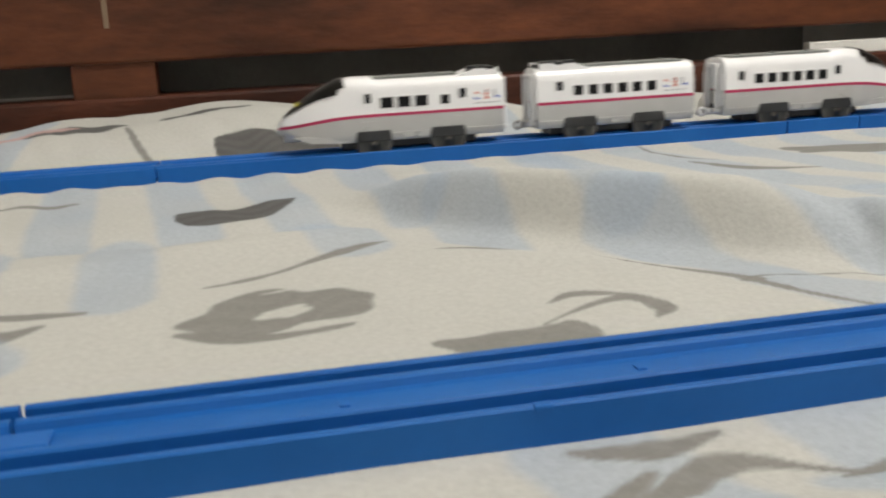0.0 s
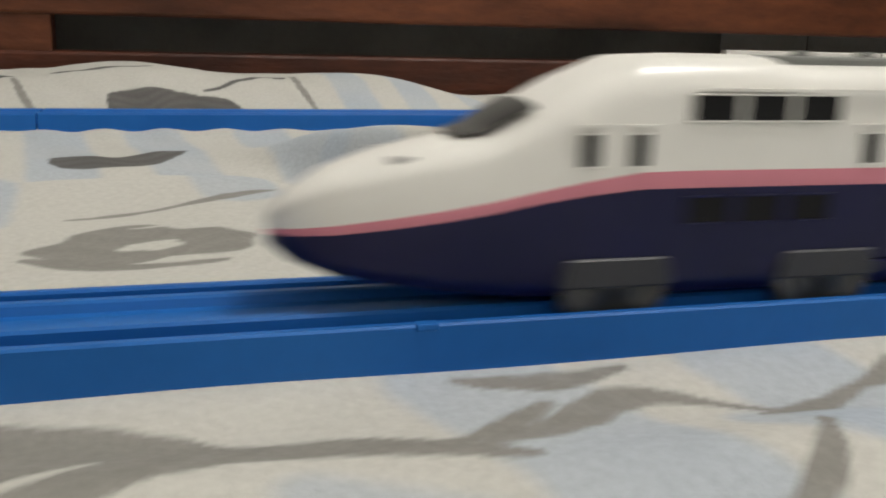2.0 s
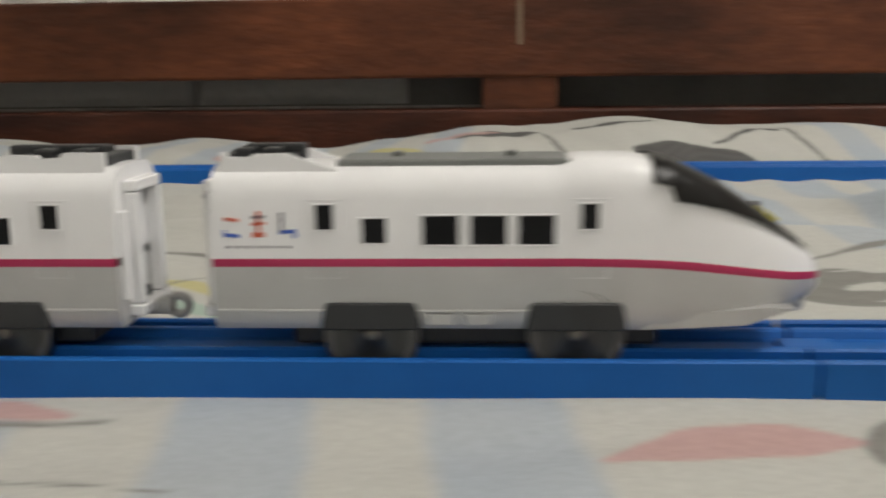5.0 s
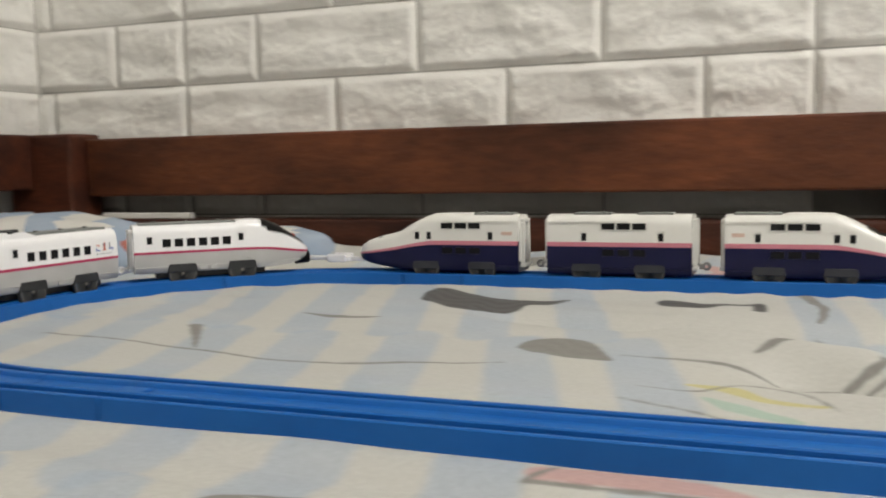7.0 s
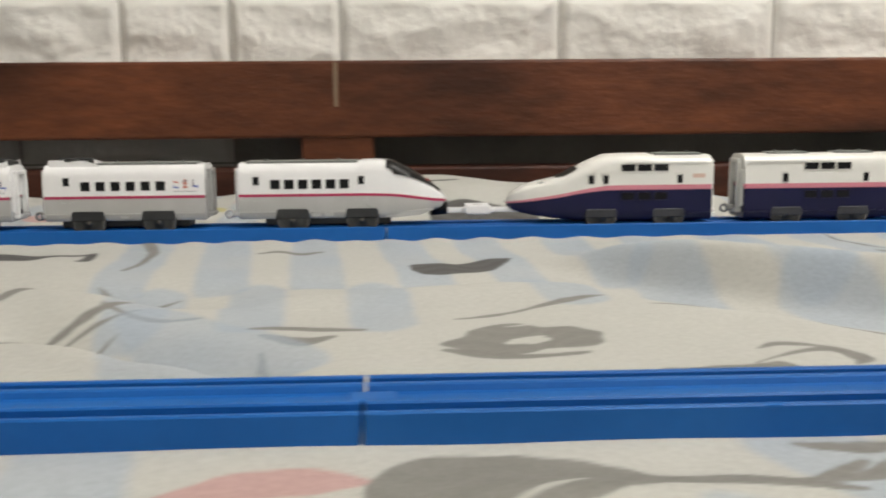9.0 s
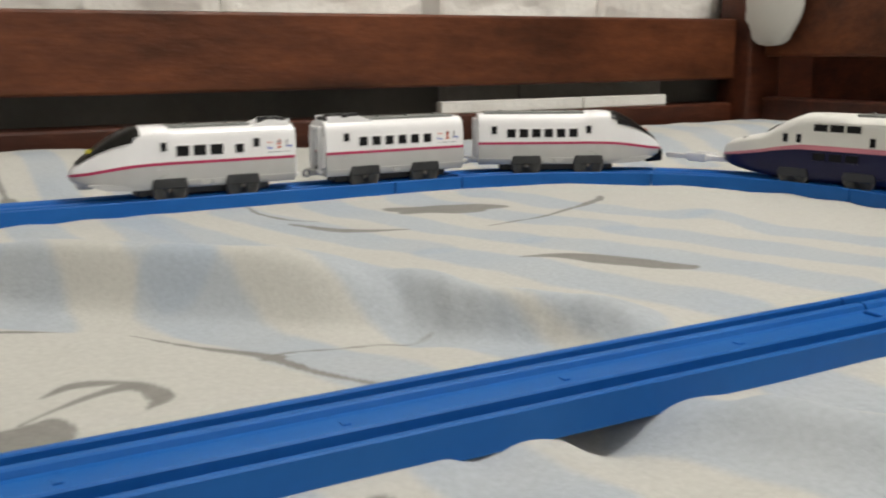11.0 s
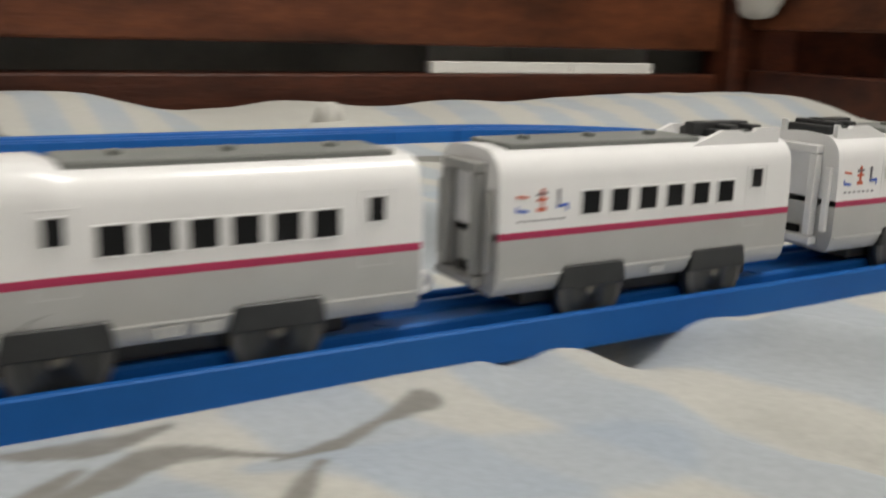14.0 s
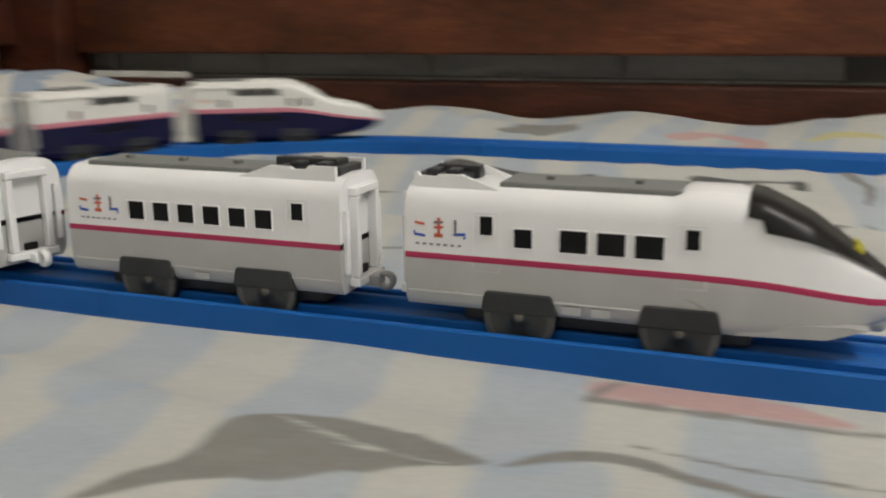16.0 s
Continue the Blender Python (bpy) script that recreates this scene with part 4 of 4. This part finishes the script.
def roof_panel(car, x0, x1, z, half):
    bm = bmesh.new()
    box(bm, x0, x1, -half, half, z - 0.002, z + 0.0012, bevel=0.0006)
    n = max(2, int((x1 - x0) / 0.02))
    for i in range(n):
        x = x0 + (x1 - x0) * (i + 0.5) / n
        box(bm, x - 0.0012, x + 0.0012, -0.0016, 0.0016, z + 0.001, z + 0.0024, bevel=0.0003)
    part("roof_panel", bm, M_ROOF, car, "flat dark grey roof panel")


def pantograph(car, x0, x1, z, way):
    """The white fairing with dark insulators near a car's end; way points to that end."""
    bm = bmesh.new()
    a, b = (x0, x1) if way > 0 else (x1, x0)
    for side in (-1, 1):
        o = [(a - way * 0.012, z - 0.0025), (a, z + 0.0015), (a + way * 0.004, z + 0.0030), (a + way * 0.012, z + 0.0028), (a + way * 0.013, z + 0.0020), (a + way * 0.018, z + 0.0022), (a + way * 0.019, z + 0.0034), (b, z + 0.0034), (b, z - 0.0025)]
        prism(bm, o, side * 0.0118, side * 0.0100)
    part("roof_fairing", bm, M_WHITE, car, "stepped white roof fairing")
    for i in range(5):
        x = a + (b - a) * (0.25 + 0.17 * i)
        part("insulator", one_box(x - 0.0022, x + 0.0022, -0.0085, 0.0085, z - 0.001, z + 0.0026 + 0.0014 * (i % 2), bevel=0.0006), M_BOGIE, car)
    part("pantograph", one_box(min(a, b) + 0.004, max(a, b) - 0.001, -0.0024, 0.0024, z + 0.0005, z + 0.0046, bevel=0.0006), M_BOGIE, car, "folded dark grey pantograph")


def screen(car, table, length, x0, x1, frac0, frac1, mat, steps=14):
    """A dark screen that lies on the slope of the nose."""
    bm = bmesh.new()
    rows = []
    for k in range(steps + 1):
        x = x0 + (x1 - x0) * k / steps
        w, zb, s0, s1, zt = lerp_table(table, x)
        reach = frac0 + (frac1 - frac0) * k / steps
        half = section((w, zb, s0, s1, zt), 2)
        line = []
        total = [0.0]
        path = half[::-1]
        for p, q in zip(path, path[1:]):
            total.append(total[-1] + math.hypot(q[0] - p[0], q[1] - p[1]))
        grow = math.sin(math.pi * min(1, 0.12 + 0.88 * k / steps) * 0.5) if k < 4 else 1
        for j in range(-4, 5):
            d = abs(j) / 4 * reach * total[-1] * (0.75 + 0.25 * grow)
            i = 0
            while i < len(total) - 2 and total[i + 1] < d:
                i += 1
            f = (d - total[i]) / max(1e-9, total[i + 1] - total[i])
            y = path[i][0] + (path[i + 1][0] - path[i][0]) * f
            z = path[i][1] + (path[i + 1][1] - path[i][1]) * f
            line.append(bm.verts.new((x - length / 2 + 0.0005, math.copysign(y * 1.035 + 0.0003, j) if j else 0.0, z + 0.0007)))
        rows.append(line)
    for a, b in zip(rows, rows[1:]):
        for i in range(8):
            bm.faces.new((a[i], a[i + 1], b[i + 1], b[i]))
    bmesh.ops.recalc_face_normals(bm, faces=bm.faces)
    return part("cab_screen", bm, mat, car, "smoked dark cab windscreen", smooth=True)


def car_shell(name, table, length, mats, label, group):
    car = tagged(new(name), label, "toy train", group)
    part("lower_body", hull(table, length, 0), mats[0], car, smooth=True)
    part("stripe", hull(table, length, 1), mats[1], car, smooth=True)
    part("upper_body", hull(table, length, 2), mats[2], car, smooth=True)
    half, low = table[0][1], table[0][2]
    for side in (-1, 1):
        part("skirt_ledge", one_box(-length / 2 + 0.001, -length / 2 + table[1][0] - 0.002, side * (half - 0.001), side * (half + 0.0004), low + 0.0046, low + 0.0053, bevel=0.0002), mats[0], car)
    for ob in (o for o in car.children if o.name.split(".")[0] != "skirt_ledge"):
        mod = ob.modifiers.new("crisp", "EDGE_SPLIT")
        mod.split_angle = radians(38)
    return car


SLIM_MATS = (M_SILVER, M_MAGENTA, M_WHITE)
DUCK_MATS = (M_NAVY, M_PINK, M_IVORY)


def slim_end(name, tail):
    label = "white and silver toy bullet train end car with magenta stripe"
    car = car_shell(name, SLIM_NOSE, END_LEN, SLIM_MATS, label, "white and silver toy train cars")
    h = END_LEN / 2
    half = 0.0157
    if tail:
        for x in (0.0552, 0.0666, 0.0779):
            window(car, x - h, 0.0416, 0.0086, 0.0070, half, M_HOLE, M_WHITE)
        window(car, 0.0394 - h, 0.0415, 0.0058, 0.0060, half, M_HOLE, M_WHITE)
        window(car, 0.0275 - h, 0.0448, 0.0042, 0.0060, half, M_HOLE, M_WHITE)
        window(car, 0.0903 - h, 0.0448, 0.0040, 0.0060, half, M_HOLE, M_WHITE)
        strokes(car, 0.0115 - h, 0.0404, half, 1)
        roof_panel(car, 0.030 - h, 0.086 - h, 0.0567, 0.0098)
        pantograph(car, 0.002 - h, 0.022 - h, 0.0567, -1)
    else:
        for k in range(6):
            window(car, 0.026 + 0.0098 * k - h, 0.0416, 0.0068, 0.0067, half, M_HOLE, M_WHITE)
        window(car, 0.0125 - h, 0.0442, 0.0042, 0.0060, half, M_HOLE, M_WHITE)
        window(car, 0.0870 - h, 0.0442, 0.0042, 0.0060, half, M_HOLE, M_WHITE)
        roof_panel(car, 0.005 - h, 0.084 - h, 0.0567, 0.0098)
    screen(car, SLIM_NOSE, END_LEN, 0.1045, 0.1435, 0.62, 0.48, M_SCREEN, 30)
    for side in (-1, 1):
        bm = bmesh.new()
        box(bm, 0.1330 - h, 0.1360 - h, side * 0.0014, side * 0.0058, 0.0412, 0.0436)
        bmesh.ops.rotate(bm, verts=bm.verts, cent=(0.1345 - h, 0, 0.0424), matrix=Matrix.Rotation(radians(38), 3, "Y"))
        part("headlight", bm, M_LAMPY if tail else M_LAMPR, car, "yellow nose lamp" if tail else "red nose lamp")
    for side in (-1, 1):
        for x, wd in (((0.0275, 0.0085), (0.0903, 0.0085)) if tail else ((0.0125, 0.0085), (0.0870, 0.0085))):
            bm = frame_mesh(wd, 0.0190, 0.0002, 0.0001)
            ob = part("door_outline", bm, M_WHITE, car)
            ob.matrix_basis = pose(x - h, side * half, 0.0395, 0, 0, 0 if side < 0 else 180)
        part("step_vent", one_box(0.052 - h, 0.058 - h, side * half, side * (half + 0.0005), 0.0185, 0.0212, bevel=0.0002), M_SILVER, car)
        part("step_vent", one_box(0.061 - h, 0.067 - h, side * half, side * (half + 0.0005), 0.0185, 0.0212, bevel=0.0002), M_SILVER, car)
        part("nose_skirt", prism(bmesh.new(), [(0.103 - h, 0.0170), (0.128 - h, 0.0182), (0.139 - h, 0.0222), (0.133 - h, 0.0226), (0.108 - h, 0.0205)], side * 0.0145, side * 0.006), M_SILVER, car)
    if tail:
        part("nose_socket", one_box(END_LEN / 2 - 0.016, END_LEN / 2 - 0.0035, -0.0056, 0.0056, 0.0188, 0.0250, bevel=0.0026, segments=3), M_SILVER, car)
    else:
        # the open socket that takes the coupling
        bm = bmesh.new()
        bmesh.ops.create_cone(bm, cap_ends=True, segments=24, radius1=0.0060, radius2=0.0052, depth=0.012, matrix=pose(END_LEN / 2 - 0.005, 0, 0.0225, 0, 90, 0))
        part("nose_socket", bm, M_HOLE, car, "open black coupling socket", smooth=True)
    gangway(car, -h, -1, 0.022, 0.050, M_WHITE)
    sets = running_gear(car, 0.0628 - h, M_BOGIE, 0.0166, 0.0172, 0.0240, "dark grey axle cover")
    return car, sets


def slim_mid():
    car = car_shell("toy_train_car", SLIM_MID, MID_LEN, SLIM_MATS, "white and silver toy bullet train middle car with magenta stripe", "white and silver toy train cars")
    h, half = MID_LEN / 2, 0.0157
    for k in range(6):
        window(car, 0.0290 + 0.0105 * k - h, 0.0416, 0.0066, 0.0066, half, M_HOLE, M_WHITE)
    window(car, -h + 0.0158, 0.0450, 0.0044, 0.0058, half, M_HOLE, M_WHITE)
    strokes(car, h - 0.0138, 0.0404, half, 1)
    roof_panel(car, -h + 0.036, h - 0.006, 0.0567, 0.0098)
    pantograph(car, -h + 0.003, -h + 0.032, 0.0567, -1)
    for side in (-1, 1):
        ob = part("door_outline", frame_mesh(0.0085, 0.0190, 0.0002, 0.0001), M_WHITE, car)
        ob.matrix_basis = pose(-h + 0.0158, side * half, 0.0395, 0, 0, 0 if side < 0 else 180)
        part("step_vent", one_box(-0.004, 0.002, side * half, side * (half + 0.0005), 0.0185, 0.0205, bevel=0.0002), M_SILVER, car)
    gangway(car, -h, -1, 0.022, 0.050, M_WHITE)
    # grey in place of white, painting the shade on this end
    gangway(car, h, 1, 0.022, 0.050, M_OPEN)
    ring_coupler(car, -h, -1, M_OPEN)
    return car, running_gear(car, -0.0015, M_BOGIE, 0.0166, 0.0172, 0.0240, "dark grey axle cover")


def duck_details(car, h, xs, lower, doors, half=0.0159):
    for x in xs:
        window(car, x - h, 0.0507, 0.0104, 0.0050, half, M_HOLE, M_IVORY)
    for x in doors:
        window(car, x - h, 0.0424, 0.0040, 0.0062, half, M_HOLE, M_IVORY)
        for side in (-1, 1):
            part("rain_ledge", one_box(x - h - 0.0034, x - h + 0.0034, side * (half - 0.0004), side * (half + 0.0005), 0.0470, 0.0475), M_IVORY, car)
    for x in lower:
        window(car, x - h, 0.0302, 0.0094, 0.0052, half + 0.0001, M_HOLE, M_NAVY)
    for side in (-1, 1):
        part("rain_gutter", one_box(0.003 - h, 0.064 - h, side * (half - 0.0006), side * (half + 0.0004), 0.0540, 0.0546), M_IVORY, car)


def duck_end(name):
    car = car_shell(name, DUCK_NOSE, END_LEN, DUCK_MATS, "ivory and navy double-deck toy bullet train end car, pink stripe", "ivory and navy toy train cars")
    h = END_LEN / 2
    duck_details(car, h, (0.0373, 0.0493, 0.0613), (0.0373, 0.0493, 0.0613), (0.0235, 0.0775, 0.0880))
    screen(car, DUCK_NOSE, END_LEN, 0.0975, 0.1120, 0.52, 0.30, M_SCREEN, 8)
    roof_panel(car, 0.006 - h, 0.040 - h, 0.0596, 0.0075)
    for side in (-1, 1):
        part("headlight", one_box(0.121 - h, 0.126 - h, side * 0.0072, side * 0.0108, 0.0392, 0.0408, bevel=0.0006), M_OPEN, car)
        part("number_mark", one_box(0.005 - h, 0.014 - h, side * 0.0159, side * 0.01612, 0.0432, 0.0460), M_FADED, car)
    gangway(car, -h, -1, 0.020, 0.053, M_IVORY)
    return car, running_gear(car, 0.0560 - h, M_BOGIE2, 0.0168, 0.0150, 0.0210, "slate grey axle cover")


def duck_mid():
    car = car_shell("toy_train_car", DUCK_MID, MID_LEN, DUCK_MATS, "ivory and navy double-deck toy bullet train middle car, pink stripe", "ivory and navy toy train cars")
    h = MID_LEN / 2
    duck_details(car, h, (0.0490, 0.0610, 0.0730), (0.0490, 0.0610, 0.0730), (0.0300, 0.0895))
    roof_panel(car, 0.020 - h, 0.050 - h, 0.0596, 0.0075)
    roof_panel(car, 0.070 - h, 0.098 - h, 0.0596, 0.0075)
    gangway(car, -h, -1, 0.020, 0.053, M_IVORY)
    gangway(car, h, 1, 0.020, 0.053, M_IVORY)
    ring_coupler(car, -h, -1, M_OPEN)
    ring_coupler(car, h, 1, M_OPEN)
    return car, running_gear(car, 0.0, M_BOGIE2, 0.0168, 0.0150, 0.0210, "slate grey axle cover")


def bar_coupler(car, tip):
    """The long white coupling that joins the two trains nose to nose."""
    bm = bmesh.new()
    outline = [(-0.010, 0.0036), (0.009, 0.0036), (0.013, 0.0068), (0.030, 0.0068), (0.034, 0.0036), (0.054, 0.0036)]
    loop = [(tip + x, -y) for x, y in outline] + [(tip + x, y) for x, y in outline[::-1]]
    low = [bm.verts.new((x, y, 0.0186)) for x, y in loop]
    high = [bm.verts.new((x, y, 0.0222)) for x, y in loop]
    bm.faces.new(low[::-1])
    bm.faces.new(high)
    for i in range(len(loop)):
        j = (i + 1) % len(loop)
        bm.faces.new((low[i], low[j], high[j], high[i]))
    bmesh.ops.recalc_face_normals(bm, faces=bm.faces)
    bmesh.ops.bevel(bm, geom=list(bm.edges), offset=0.0006, segments=2, affect="EDGES")
    bar = part("nose_coupling", bm, M_WHITE, car, "pale plastic coupling between the noses")
    for side in (-1, 1):
        part("side_plate", one_box(tip + 0.012, tip + 0.030, side * 0.0068, side * 0.0086, 0.0176, 0.0246, bevel=0.0012), M_WHITE, bar)
    part("latch", one_box(tip + 0.018, tip + 0.025, -0.0030, 0.0030, 0.0220, 0.0242, bevel=0.0007), M_OPEN, bar)


# cars in running order: maker, length, nose forward, gap behind it
duck_front, duck_front_sets = duck_end("toy_train_front_car")
duck_middle, duck_middle_sets = duck_mid()
duck_rear, duck_rear_sets = duck_end("toy_train_rear_car")
bar_coupler(duck_rear, END_LEN / 2)
slim_front, slim_front_sets = slim_end("toy_train_front_car", False)
ring_coupler(slim_front, -END_LEN / 2, -1, M_WHITE)
slim_middle, slim_middle_sets = slim_mid()
slim_rear, slim_rear_sets = slim_end("toy_train_rear_car", True)
TRAIN = []
gone = 0.0
for car_ob, size, ahead, behind, sets in ((slim_rear, END_LEN, False, SLIM_GAP, slim_rear_sets), (slim_middle, MID_LEN, True, SLIM_GAP, slim_middle_sets), (slim_front, END_LEN, True, NOSE_GAP, slim_front_sets), (duck_rear, END_LEN, False, DUCK_GAP, duck_rear_sets), (duck_middle, MID_LEN, True, DUCK_GAP, duck_middle_sets), (duck_front, END_LEN, True, 0.0, duck_front_sets)):
    TRAIN.append((car_ob, gone + size / 2, ahead, sets))
    gone += size + behind

# ---- bricks on the walls ----
def brick_mesh(w, h, seed, mat=M_FOAM):
    """A foam brick: a pillowed, hewn-looking face with rounded edges, its back on y = 0, facing -y."""
    nx, nz = 60, 25
    verts, faces = [], []
    for j in range(nz + 1):
        for i in range(nx + 1):
            u, v = i / nx, j / nz
            x, z = w * (u - 0.5), h * (v - 0.5)
            edge = min(u * w, (1 - u) * w, v * h, (1 - v) * h)
            y = 0.0004 + 0.0062 * smooth_step(0, 0.0075, edge)
            where = smooth_step(-0.1, 0.5, noise.noise((x * 14 + seed * 7.7, z * 17, seed)))
            flake = 3.2 * noise.noise((x * 17 + z * 12, z * 32 - x * 6, seed * 2.2)) + 0.9 * noise.noise((x * 55, z * 70, seed * 1.3)) + 6
            level = math.floor(flake) + smooth_step(0.74, 1.0, flake - math.floor(flake)) - 6
            chip = abs(noise.noise((x * 70, z * 90, seed * 3.1)))
            y += (0.0012 * noise.noise((x * 22, z * 25, seed)) + 0.0015 * level + 0.0026 * where * (0.3 - chip)) * smooth_step(0, 0.009, edge)
            verts.append((x, -y, z))
    for j in range(nz):
        for i in range(nx):
            a = j * (nx + 1) + i
            faces.append((a, a + 1, a + nx + 2, a + nx + 1))
    return mesh_from("brick", verts, faces, mat)


ROW_H, BRICK_W = 0.0855, 0.2185
FULL = [brick_mesh(BRICK_W - 0.002, ROW_H - 0.002, k) for k in range(7)]
HALF = [brick_mesh(BRICK_W / 2 - 0.002, ROW_H - 0.002, 20 + k) for k in range(4)]

SHADED = ([brick_mesh(BRICK_W - 0.002, ROW_H - 0.002, 40 + k, M_FOAM_SHADE) for k in range(3)], [brick_mesh(BRICK_W / 2 - 0.002, ROW_H - 0.002, 50 + k, M_FOAM_SHADE) for k in range(2)])


def brick_wall(wall, place, seams, rows, z0, seed, flip, keep=None, stock=(FULL, HALF)):
    rng = random.Random(seed)
    for r in range(rows):
        z = z0 + ROW_H * (r + 0.5)
        for p, (a, b) in enumerate(zip(seams, seams[1:])):
            u, fit = a, (b - a) / 3.5 / BRICK_W
            half_first = (r + p + flip) % 2 == 0
            order = [0.5, 1, 1, 1] if half_first else [1, 1, 1, 0.5]
            for size in order:
                w = BRICK_W * size * fit
                me = rng.choice(stock[0] if size == 1 else stock[1])
                if keep is None or keep(u + w / 2):
                    ob = part("brick", me, None, wall)
                    ob.matrix_basis = place(u + w / 2, z) @ Matrix.Diagonal((fit, 1, 1, 1))
                u += w


def motions():
    """The train's way round the loop, and its turning wheels."""
    def tail_at(t):
        n = len(RUN)
        k = max(i for i in range(n - 1) if RUN[i][0] <= t or i == 0)
        pace = [(b[1] - a[1]) / (b[0] - a[0]) for a, b in zip(RUN, RUN[1:])]
        slope = [pace[0]] + [2 * p * q / (p + q) for p, q in zip(pace, pace[1:])] + [pace[-1]]
        (t0, s0), (t1, s1) = RUN[k], RUN[k + 1]
        h, u = t1 - t0, (t - t0) / (t1 - t0)
        return s0 * (2 * u ** 3 - 3 * u * u + 1) + s1 * (3 * u * u - 2 * u ** 3) + h * slope[k] * (u ** 3 - 2 * u * u + u) + h * slope[k + 1] * (u ** 3 - u * u)

    times = [k / 10 for k in range(161)]
    for car_ob, offset, ahead, sets in TRAIN:
        rows = []
        for t in times:
            s = tail_at(t) + offset
            xa, ya, _ = along(s - BASE)
            xb, yb, _ = along(s + BASE)
            turn = math.degrees(math.atan2(yb - ya, xb - xa))
            rows.append((t, pose((xa + xb) / 2, (ya + yb) / 2, 0, 0, 0, turn if ahead else turn + 180)))
        walk(car_ob, rows)
        spin = [(k / FPS, (tail_at(k / FPS) - tail_at(0)) / WHEEL_R * (1 if ahead else -1)) for k in range(16 * FPS + 1)]
        for ws in sets:
            where = ws.matrix_basis.translation.copy()
            walk(ws, [(t, pose(*where, 0, math.degrees(a), 0)) for t, a in spin])


# seconds and the run of the last nose along the loop
RUN = [(0, 2.2122), (0.5, 2.3563), (1.0, 2.4886), (1.5, 2.6093), (2.0, 2.745), (2.5, 2.8962), (3.0, 3.0669), (5.5, 3.9556), (6.0, 4.1131), (6.5, 4.2524), (7.0, 4.401), (7.5, 4.5524), (8.0, 4.7053), (8.5, 4.8589), (9.0, 5.0215), (9.5, 5.1839), (10.0, 5.345), (12.5, 6.0798), (13.0, 6.2365), (13.5, 6.3942), (14.0, 6.5603), (14.5, 6.7224), (15.0, 6.9057), (15.5, 7.082), (16.0, 7.2508)]
north = bpy.data.objects["wall_north"]
west = bpy.data.objects["wall_west"]
PANELS = ((-1.7164, -0.940), (-0.940, -0.1636), (-0.1636, 0.634), (0.655, 1.431), (1.431, 2.207))
for k, panel in enumerate(PANELS):
    brick_wall(north, lambda u, z: pose(u, WALL_Y - 0.004, z), panel, 6, 0.126, 3 + k, k % 2)
    # the two lowest rows stand only in places, their foam darkened as shade
    brick_wall(north, lambda u, z: pose(u, WALL_Y, z), panel, 2, 0.126 - 2 * ROW_H, 11 + k, k % 2, lambda u: WALL_X < u < -0.08 or 0.64 < u < 0.98, SHADED)
brick_wall(west, lambda u, z: pose(WALL_X, u, z, 0, 0, 90), [0.742 - 0.7648 * 2, 0.742 - 0.7648, 0.742], 7, -0.045, 5, 0)
motions()
